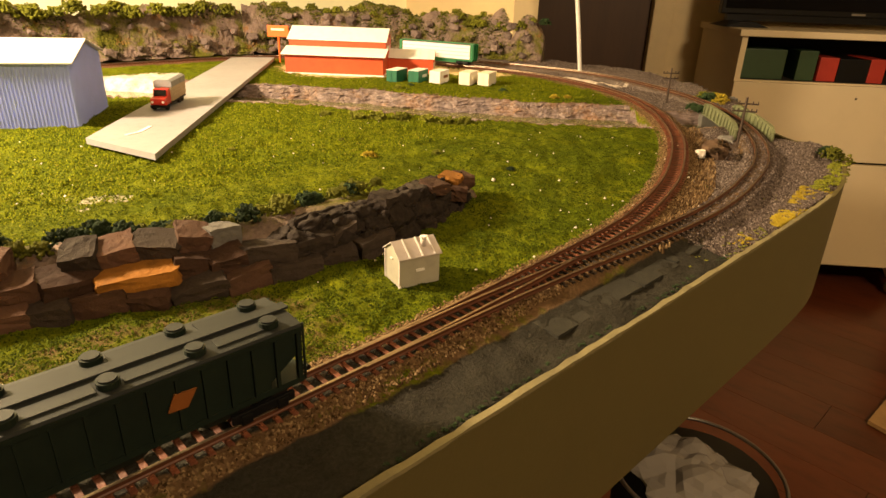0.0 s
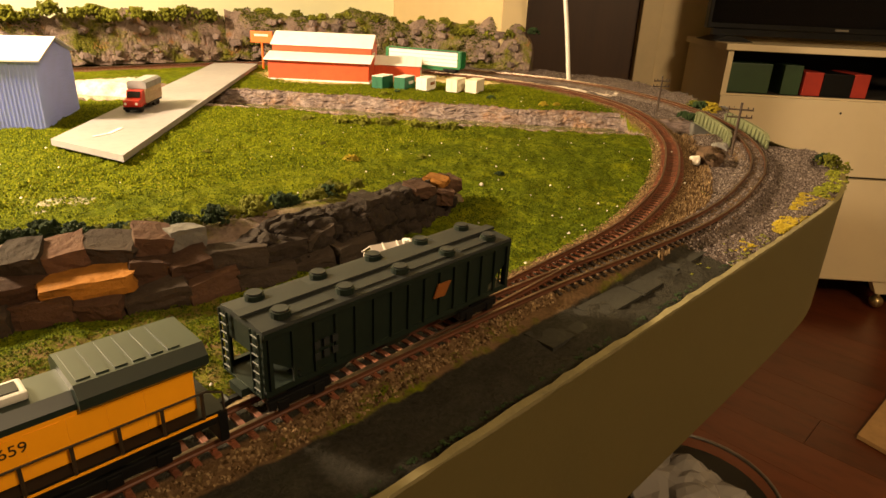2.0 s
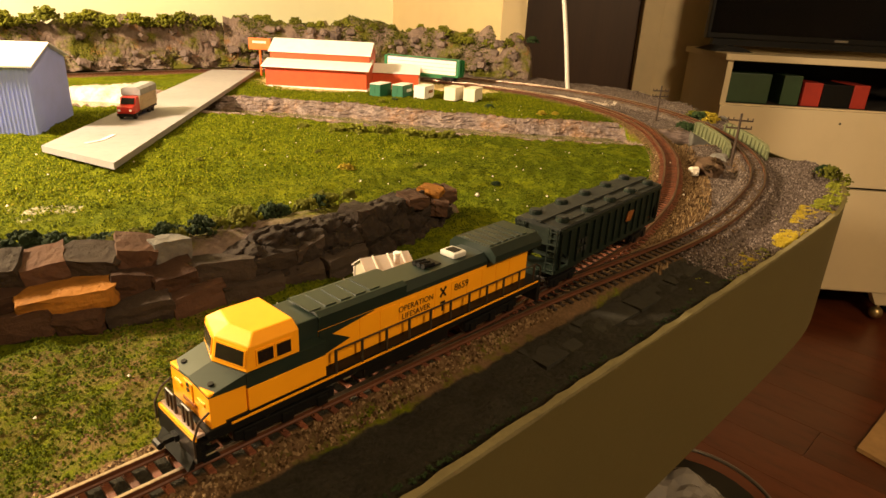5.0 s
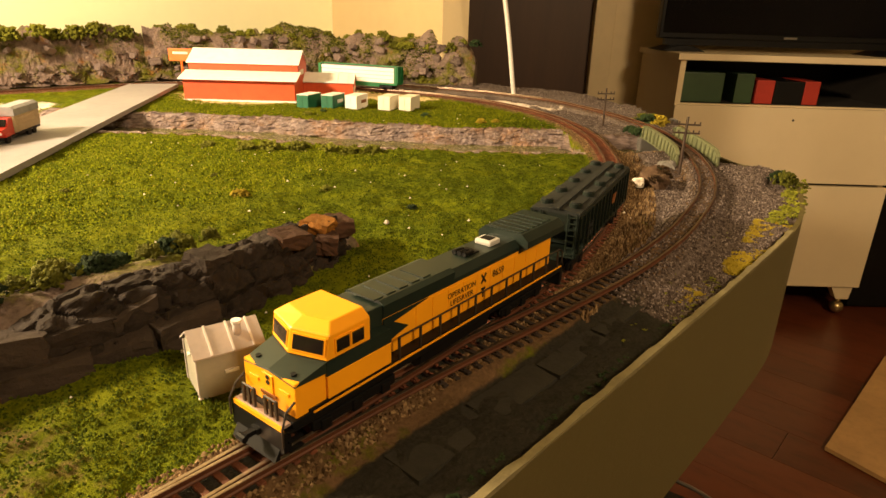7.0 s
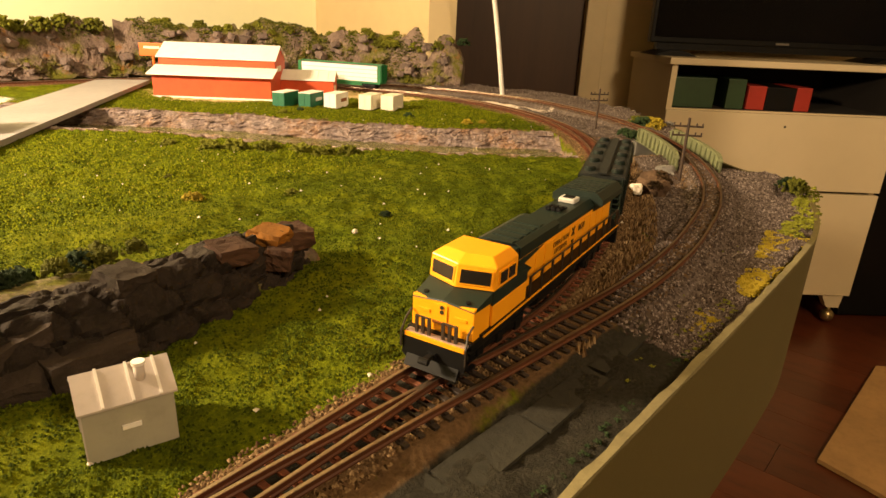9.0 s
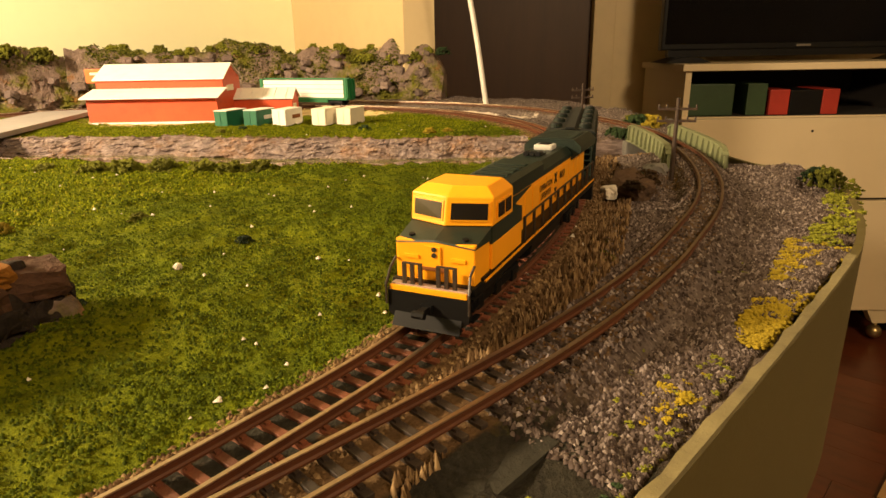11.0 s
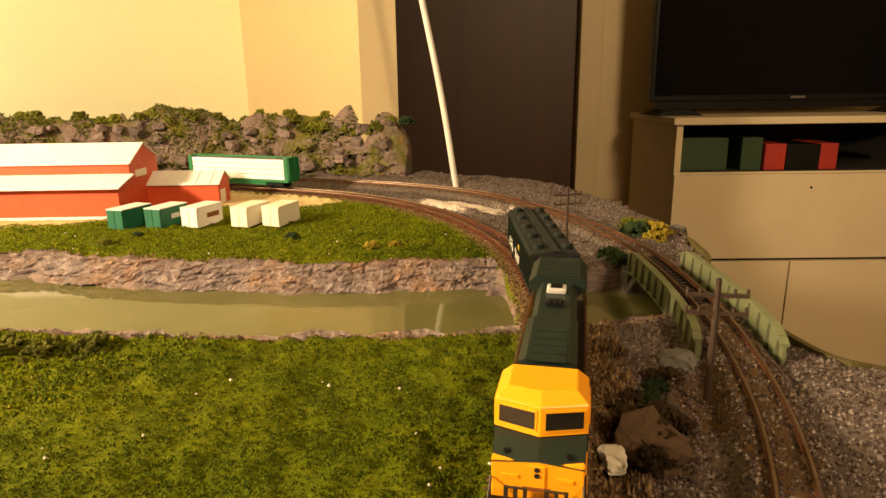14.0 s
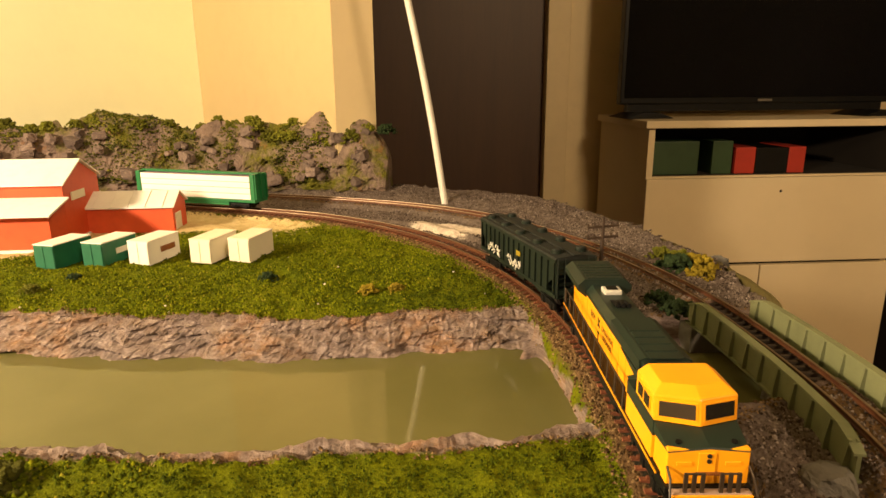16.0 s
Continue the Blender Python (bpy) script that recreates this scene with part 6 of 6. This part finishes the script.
def build_bushes():
    rng = random.Random(12)
    total = length_of(WALL_LINE)
    for k in range(52):
        s = total * (0.26 + 0.60 * (k + rng.random()) / 52)
        x, y, a = along(WALL_LINE, s)
        o = rng.uniform(0.029, 0.050)
        bush(x - math.sin(a) * o, y + math.cos(a) * o, 0.0190 - abs(o - 0.034) * 0.5, rng.uniform(0.0045, 0.0095), LEAFDARK if rng.random() < 0.6 else LEAF, "dark green foam bush on the rock wall", "bushes on the rock wall", rng.uniform(0, 6))
    for x, y, r, m in ((0.345, 0.470, 0.012, LEAF), (0.362, 0.462, 0.013, LEAF), (0.378, 0.445, 0.013, LEAF), (0.392, 0.425, 0.012, LEAF), (0.330, 0.500, 0.010, LEAF), (0.403, 0.412, 0.011, LEAF), (0.417, 0.400, 0.011, LEAF), (0.353, 0.488, 0.009, LEAF),
                       (0.515, 0.590, 0.006, LEAFDARK), (0.582, 0.498, 0.007, LEAFDARK), (0.490, 0.585, 0.007, LEAF), (0.600, 0.435, 0.007, LEAFGOLD), (0.612, 0.425, 0.006, LEAFGOLD)):
        bush(x, y, -0.002 if x < 0.43 else 0.0, r, m, "olive foam bush beside the river bank" if m != LEAFGOLD else "yellow foam tuft on the bank", "bushes by the river", rng.uniform(0, 6), 0.8)
    for x, y, r, m in ((0.272, 0.358, 0.007, LEAFGOLD), (0.317, 0.332, 0.006, LEAF), (0.20, 0.43, 0.005, LEAF), (0.19, 0.59, 0.006, LEAFDARK), (0.265, 0.250, 0.005, LEAFDARK), (0.285, 0.41, 0.004, LEAF), (0.33, 0.27, 0.004, LEAFDARK)):
        bush(x, y, 0.0, r, m, "small foam tuft on the pasture", "tufts on the pasture", rng.uniform(0, 6), 0.7)
    for x, y, r, m in ((0.735, 0.315, 0.014, LEAFDARK), (0.742, 0.303, 0.014, LEAFGOLD), (0.752, 0.318, 0.012, LEAF), (0.730, 0.298, 0.010, LEAFGOLD), (0.760, 0.332, 0.010, LEAF), (0.665, 0.290, 0.010, LEAFDARK), (0.676, 0.303, 0.009, LEAFDARK)):
        bush(x, y, 0.0, r, m, "foam bush beside the bridge", "bushes by the bridge", rng.uniform(0, 6), 0.9)
    gold, green = [], []
    for k in range(620):
        f = rng.random()
        x = 0.362 + 0.095 * f
        gold.append((x, 0.1000 + 0.0185 * rng.random() ** 1.3 * (0.35 + 0.65 * f) + 0.05 * max(0.0, x - 0.43), 0.0004, rng.uniform(0.0010, 0.0027), rng.uniform(0, 6), 0.6))
    for k in range(60):
        gold.append((0.328 + rng.gauss(0, 0.005), 0.107 + rng.gauss(0, 0.0018), 0.0002, rng.uniform(0.0007, 0.0016), rng.uniform(0, 6), 0.5))
    for k in range(150):
        f = rng.random()
        green.append((0.455 + 0.125 * f, 0.104 + 0.012 * rng.random() + 0.028 * max(0.0, f - 0.35), 0.001, rng.uniform(0.0010, 0.0034), rng.uniform(0, 6), 0.7))
    for k in range(160):
        x = rng.uniform(0.27, 0.46)
        green.append((x, 0.1005 + rng.random() ** 2 * 0.03, 0.0003, rng.uniform(0.0006, 0.0013), rng.uniform(0, 6), 0.5))
    joined_tufts("yellow_tufts", gold, LEAFGOLD, "yellow foam tufts along the layout edge")
    joined_tufts("green_tufts", green, LEAF, "green foam tufts along the layout edge")
    weeds = [(0.02 + 0.28 * (k + rng.random()) / 110, 0.1022 + rng.uniform(-0.0012, 0.0012), 0.0002, rng.uniform(0.0007, 0.0017), rng.uniform(0, 6), 0.6) for k in range(110)]
    joined_tufts("edge_weeds", weeds, LEAFDARK, "dark weeds along the board edge")
    bush(0.545, 0.128, 0.004, 0.010, LEAF, "green foam tuft along the layout edge", "tufts along the layout edge")
    bush(0.553, 0.134, 0.004, 0.008, LEAFDARK, "green foam tuft along the layout edge", "tufts along the layout edge")
    for k in range(26):
        x = rng.uniform(0.470, 0.545)
        y = 0.2035 - (x - 0.50) * 0.05 + rng.uniform(-0.010, 0.010) + 0.35 * max(0, x - 0.50)
        bush(x, y, -0.003, rng.uniform(0.003, 0.0075), LEAFBROWN if rng.random() < 0.75 else LEAFDARK, "brown dry scrub between the tracks", "scrub between the tracks", rng.uniform(0, 6), 0.8)
    for k in range(14):
        bush(0.494 + rng.gauss(0, 0.008), 0.1965 + rng.gauss(0, 0.005), 0.001 + 0.006 * rng.random(), rng.uniform(0.0035, 0.0065), LEAFBROWN, "brown dry scrub between the tracks", "scrub between the tracks", rng.uniform(0, 6), 0.8)
    # growth hanging over the corner hill's crest
    for k in range(26):
        f = rng.uniform(0.0, 1.0)
        bush(0.770 + 0.072 * f + rng.uniform(-0.008, 0.004), 0.795 - 0.125 * f + rng.uniform(-0.006, 0.004), 0.056 - 0.012 * rng.random() * f, rng.uniform(0.006, 0.012), LEAF, "green foam bush on the hill crest", "trees on the hills", rng.uniform(0, 6))
    # crests of the hills
    for k in range(24):
        x = -0.16 + 0.65 * (k + 0.6 * rng.random()) / 24
        bush(x, 0.985 + rng.uniform(-0.014, 0.010), 0.066 + rng.uniform(-0.006, 0.003), rng.uniform(0.013, 0.022), LEAF, "green foam tree on the hill crest", "trees on the hills", rng.uniform(0, 6))
    crest = spline([(0.510, 0.988), (0.620, 0.935), (0.722, 0.855), (0.795, 0.765), (0.846, 0.655)])
    for k in range(26):
        f = (k + 0.8 * rng.random()) / 25
        x, y, a = along(crest, f * length_of(crest))
        d = rng.uniform(-0.01, 0.015)
        bush(x - math.sin(a) * d, y + math.cos(a) * d, 0.066 + rng.uniform(-0.006, 0.006) + 0.2 * d, rng.uniform(0.008, 0.014), LEAF if rng.random() < 0.8 else LEAFDARK, "green foam bush on the hill crest", "trees on the hills", rng.uniform(0, 6))


def build_hill(name, foot, height, depth, label, seed):
    """A rocky slope that rises from a curved foot line back to a wall."""
    path = spline(foot, 0.004)
    L = length_of(path)

    def at(u, v):
        x, y, a = along(path, min(max(u, 0.004), 0.996) * L)
        return Vector((x - math.sin(a) * v * depth, y + math.cos(a) * v * depth, 0)), Vector((-math.sin(a), math.cos(a), 0))
    nu, nv = int(L / 0.0022), 52
    verts, faces = [], []
    for i in range(nu + 1):
        for j in range(nv + 1):
            u, v = i / nu, j / nv
            base, n = at(u, v)
            end = min(1.0, u * L / 0.03) if seed == 2 else 1.0
            close = 1.0 if seed == 1 else min(1.0, (1 - u) * L / 0.025)
            h = height * (0.10 + 0.90 * float(smooth_step(0.0, 0.75, v))) * (0.35 + 0.65 * close ** 0.5)
            crag = abs(noise.noise((base.x * 26, base.y * 26, v * 3 + seed))) * 0.026 + noise.noise((base.x * 75, base.y * 75, v * 9)) * 0.010 + abs(noise.noise((base.x * 150, base.y * 150, v * 16))) * 0.009 + abs(noise.noise((base.x * 310, base.y * 310, v * 34))) * 0.006
            c = base + n * (crag * 0.9 * (1 - v)) * 1.0
            verts.append((c.x, c.y, -0.002 + h * (1 + 0.25 * noise.noise((base.x * 14, base.y * 14, seed * 7.0))) + crag * 0.8 * math.sin(v * 3.14)))
    for i in range(nu):
        for j in range(nv):
            a = i * (nv + 1) + j
            faces.append((a, a + nv + 1, a + nv + 2, a + 1))
    # close the ends and the back down to the board
    back = len(verts)
    m = nv + 1
    rim = [i * m + nv for i in range(nu + 1)]
    endr = [nu * m + j for j in range(m)]
    for ring in (rim, endr):
        st = len(verts)
        verts += [(verts[k][0], verts[k][1], -0.004) for k in ring]
        for i in range(len(ring) - 1):
            faces.append((ring[i], ring[i + 1], st + i + 1, st + i))
    ob = new(name, mesh_from(name, verts, faces, HILL))
    tagged(ob, label, "hill", kind="structure")
    # patches of ground foam on the slope
    pick = np.random.RandomState(seed + 60)
    P = np.array(verts[:back])[pick.randint(0, back, 26000)]
    P = P[(value_noise(P[:, 0], P[:, 1], 34, 11) > 0.50) & (P[:, 2] > 0.012)]
    grains("hill_scrub", P[:, 0] + pick.normal(0, 0.001, len(P)), P[:, 1] + pick.normal(0, 0.001, len(P)), P[:, 2] + 0.0004, 0.0006 + 0.0012 * pick.rand(len(P)), SCRUBGRAIN, "green ground foam scrub on the rocky slope", seed + 8, 0.9)
    rng = random.Random(seed + 40)
    for k in range(60 if seed == 2 else 36):
        u, v = rng.uniform(0.03, 0.95) if seed == 2 else rng.uniform(0.35, 0.98), rng.uniform(0.12, 0.62)
        base, n = at(u, v)
        h = height * (0.10 + 0.90 * float(smooth_step(0.0, 0.75, v)))
        r = rng.uniform(0.0030, 0.0065)
        me = rock_mesh(rng.randrange(10**6), r * 1.3, r * 0.9, r * 0.8, 0.6)
        me.materials.append(HILLROCK)
        st = new("stone", me)
        st.parent = ob
        st.matrix_local = Matrix.Translation((base.x, base.y, h - 0.001)) @ Euler((rng.uniform(-0.4, 0.4), rng.uniform(-0.4, 0.4), rng.uniform(0, 6))).to_matrix().to_4x4()


def build_loose_rocks():
    rng = random.Random(31)
    for x, y, z, s, mat, lab in ((0.4800, 0.2025, 0.0020, 0.0036, PLASTER, "white plaster boulder between the tracks"), (0.4920, 0.1970, 0.0015, 0.0088, EARTHROCK, "brown boulder between the tracks"),
                                 (0.560, 0.215, -0.004, 0.008, ROCKGREY, "grey rock by the stream"), (0.630, 0.238, -0.010, 0.007, ROCKGREY, "grey rock by the stream"), (0.618, 0.230, -0.010, 0.006, ROCKGREY, "grey rock by the stream"),
                                 (0.585, 0.222, -0.008, 0.006, ROCKGREY, "grey rock by the stream"), (0.769, 0.300, -0.002, 0.0065, ROCKGREY, "grey rock beside the bridge"), (0.30, 0.26, 0.0006, 0.0012, PLASTER, "pale pebble on the pasture"),
                                 (0.335, 0.175, 0.0012, 0.0011, PLASTER, "pale pebble on the pasture")):
        me = rock_mesh(rng.randrange(10**6), s, s * 0.8, s * 0.85)
        me.materials.append(mat)
        ob = new("boulder", me)
        ob.matrix_world = pose(x, y, z, rng.uniform(-15, 15), rng.uniform(-15, 15), rng.uniform(0, 360))
        tagged(ob, lab, "rock", "loose rocks")
    # broken pavement slabs along the front
    for x, y, w, d in ((0.2180, 0.1175, 0.0158, 0.0060), (0.2512, 0.1165, 0.0166, 0.0048), (0.2850, 0.1175, 0.0160, 0.0030), (0.1860, 0.1175, 0.0152, 0.0066)):
        ob = part("pavement_slab", prism(bmesh.new(), [(-w, -d), (w * 0.97, -d * 0.9), (w * 1.02, d), (-w * 0.98, d * 0.93)], -0.001, 0.0004, "z"), SLAB)
        ob.matrix_world = pose(x, y, 0.0006, rng.uniform(-0.4, 0.4), rng.uniform(-0.4, 0.4), rng.uniform(-1, 1))
        tagged(ob, "dark grey worn pavement slab beside the track", "slab", "pavement slabs along the front", "structure")


# ---- loose grains ----
def grains(name, x, y, z, size, material, label, seed, squash=0.8):
    """Many small angular grains in one mesh."""
    rng = np.random.RandomState(seed)
    n = len(x)
    base = np.array([(1, 0, -0.3), (-0.5, 0.87, -0.3), (-0.5, -0.87, -0.3), (0.1, 0.05, 1.0)])
    r = base[None] * (0.7 + 0.6 * rng.rand(n, 4, 1))
    a = rng.rand(n) * 6.283
    c, s = np.cos(a)[:, None], np.sin(a)[:, None]
    q = np.stack([r[..., 0] * c - r[..., 1] * s, r[..., 0] * s + r[..., 1] * c, r[..., 2] * squash], -1) * np.asarray(size)[:, None, None]
    v = q + np.stack([x, y, z], -1)[:, None, :]
    f = (np.array([(0, 1, 3), (1, 2, 3), (2, 0, 3)])[None] + 4 * np.arange(n)[:, None, None]).reshape(-1, 3)
    me = bpy.data.meshes.new(name)
    me.vertices.add(4 * n)
    me.vertices.foreach_set("co", v.astype(np.float32).ravel())
    me.loops.add(len(f) * 3)
    me.loops.foreach_set("vertex_index", f.astype(np.int32).ravel())
    me.polygons.add(len(f))
    me.polygons.foreach_set("loop_start", np.arange(0, 3 * len(f), 3, dtype=np.int32))
    me.update(calc_edges=True)
    me.materials.append(material)
    tagged(new(name, me), label, "ground cover", kind="stuff")


def build_grains():
    rng = np.random.RandomState(9)
    n = 480000
    # denser toward the near part of the layout
    x = 0.0 + 0.88 * rng.rand(n)
    y = 0.10 + 0.70 * rng.rand(n) ** 1.8
    z, gravel, dirt, asphalt, sand, chalk, dm, ds, shore, de = ground_height(x, y)
    bank = shore
    ok = inside_edge(x, y) & (de > 0.004)
    clear = (dm > 0.0125) & ((ds > 0.0115) | (x < 0.2))
    patch = value_noise(x, y, 130, 6)
    turf = ok & clear & (gravel + dirt + asphalt + sand + chalk < 0.5) & (patch + 0.90 * rng.rand(n) > 0.66) & (bank < 0.2)
    fine = np.where(y < 0.36, 0.68, 1.0)
    # Deeper green grains toward the front also put the dimmer light into colour.
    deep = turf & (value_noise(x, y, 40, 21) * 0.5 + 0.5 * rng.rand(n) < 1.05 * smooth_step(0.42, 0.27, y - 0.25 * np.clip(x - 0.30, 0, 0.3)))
    for name, pick, material, label, seed in (("turf", turf & ~deep, TURFGRAIN, "ground foam turf in mixed yellow greens", 1), ("deep_turf", deep, DIMTURF, "deeper green ground foam near the track, dimness put into its colour", 12)):
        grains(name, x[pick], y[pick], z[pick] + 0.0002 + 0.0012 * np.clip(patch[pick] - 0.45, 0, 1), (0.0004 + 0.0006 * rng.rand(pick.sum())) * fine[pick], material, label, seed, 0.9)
    stone = ok & (chalk < 0.45 + 0.2 * rng.rand(n)) & (gravel > 0.4) & (bank < 0.3) & ((ds > 0.0045) | (rng.rand(n) < 0.5))
    grains("gravel", x[stone], y[stone], z[stone] + 0.0001, 0.0004 + 0.0006 * rng.rand(stone.sum()), STONEGRAIN, "loose grey lilac gravel", 2, 0.8)
    soil = ok & (chalk < 0.5) & (((dm < 0.0145) & (dm > 0.008) & (gravel < 0.5)) | (bank > 0.1) & (bank < 0.8) & (dm > 0.01)) & (rng.rand(n) < 0.8)
    grains("track_ballast", x[soil], y[soil], z[soil] + 0.0001, 0.0004 + 0.0005 * rng.rand(soil.sum()), DIRTGRAIN, "brown ballast and bank soil", 3, 0.8)
    dry = ok & (dm < 0.027) & (dm > 0.0125) & (ds > 0.009) & (x > 0.27) & (y < 0.31) & (from_side(x, y) > 0) & (rng.rand(n) < 0.75)
    grains("dry_grass", x[dry], y[dry], z[dry] + 0.0002, 0.00035 + 0.0006 * rng.rand(dry.sum()), DIRTGRAIN, "short brown dry grass beside the main line", 6, 2.6)
    peb = ok & (gravel < 0.1) & (sand < 0.3) & (y > 0.16) & (y < 0.66) & (shore < 0.2) & (rng.rand(n) < 0.0009)
    grains("white_pebbles", x[peb], y[peb], z[peb] + 0.0008, 0.00045 + 0.0006 * rng.rand(peb.sum()), PLASTER, "scattered white pebbles on the pasture", 7, 0.8)
    m = 26000
    s = rng.rand(m) * length_of(MAIN) * 0.52
    d = np.r_[0, np.cumsum(np.linalg.norm(np.diff(MAIN, axis=0), axis=1))]
    tan = np.gradient(MAIN, axis=0)
    tan /= np.linalg.norm(tan, axis=1)[:, None]
    o = rng.uniform(-0.0145, 0.0145, m)
    px, py = np.interp(s, d, MAIN[:, 0]) - np.interp(s, d, tan[:, 1]) * o, np.interp(s, d, MAIN[:, 1]) + np.interp(s, d, tan[:, 0]) * o
    keep = (px > -0.05) & ((np.abs(o) > 0.0085) | (rng.rand(m) < 0.25))
    hz = np.where(np.abs(o) > 0.0115, 0.0022, 0.0030)
    grains("track_ballast", px[keep], py[keep], hz[keep], 0.0004 + 0.0005 * rng.rand(keep.sum()), DIRTGRAIN, "brown ballast along the main track", 4, 0.8)


# ---- motion ----
def build_all():
    build_room()
    build_cabinet()
    build_floor_things()
    build_ground()
    build_banks()
    build_hill("hill_north", [(-0.42, 0.955), (0.0, 0.953), (0.30, 0.957), (0.505, 0.955)], 0.066, 0.055, "scenic hill with rocks, turf and small trees along the wall", 1)
    build_hill("hill_corner", [(0.486, 0.962), (0.600, 0.905), (0.700, 0.828), (0.767, 0.742), (0.826, 0.632)], 0.070, 0.042, "rocky scenic hill cut across the room corner", 2)
    build_barn()
    build_blue_shed()
    build_small_shed()
    build_containers()
    build_road()
    build_truck()
    build_centerbeam()
    build_bridge()
    build_pole(0.534, 0.196, 0.0, 0.0420, 122)
    build_pole(0.686, 0.340, 0.0, 0.0390, 145)
    build_rock_wall()
    build_bushes()
    build_loose_rocks()


build_all()
LOCO, LOCO_TRUCKS = build_loco()
CAR, CAR_TRUCKS = build_hopper()
build_track(MAIN, "main_track", "brown main line track with weathered rails")
build_track(SIDING, "siding_track", "dark siding track that branches from the main line", skip=lambda x, y: x < 0.20, dark=True)
build_grains()

START = 0.5                # the path's length at plan x = 0
# seconds, place of the locomotive's front along the main line past x = 0
FRONT = [(0.0, -0.1645), (0.5, -0.1405), (1.0, -0.1160), (1.5, -0.0930), (2.0, -0.0695), (2.5, -0.0465), (3.0, -0.0240), (3.5, -0.0033), (6.0, 0.1030), (7.0, 0.1450), (8.0, 0.1860), (9.0, 0.2230), (11.5, 0.3270), (12.5, 0.3695), (14.0, 0.4345), (15.0, 0.4790), (16.0, 0.5205)]


def front_at(t):
    return float(np.interp(t, [f[0] for f in FRONT], [f[1] for f in FRONT]))


def ride(s_mid, half, facing):
    """Pose of a car whose trucks stand half before and behind s_mid, and the turn of each truck on it."""
    xa, ya, ha = along(MAIN, s_mid + half)
    xb, yb, hb = along(MAIN, s_mid - half)
    a = math.atan2(ya - yb, xa - xb)
    turn = a if facing > 0 else a + math.pi
    m = Matrix.Translation(((xa + xb) / 2, (ya + yb) / 2, RAIL_Z)) @ Matrix.Rotation(turn, 4, "Z")
    first, last = (ha, hb) if facing > 0 else (hb, ha)
    return m, first - a, last - a


def motions():
    times = [0.25 * k for k in range(65)]
    rows = {ob: [] for ob in (LOCO, CAR, *LOCO_TRUCKS, *CAR_TRUCKS)}
    for t in times:
        s = START + front_at(t)
        for thing, trucks, mid, half, facing in ((LOCO, LOCO_TRUCKS, s + 0.0685, 0.041, -1), (CAR, CAR_TRUCKS, s + 0.1370 + 0.0075 + 0.0475, 0.036, 1)):
            m, first, last = ride(mid, half, facing)
            rows[thing].append((t, m))
            for truck, at, a in zip(trucks, (half, -half), (first, last)):
                rows[truck].append((t, pose(at, 0, 0, 0, 0, math.degrees(a))))
    for thing, r in rows.items():
        walk(thing, r)


motions()
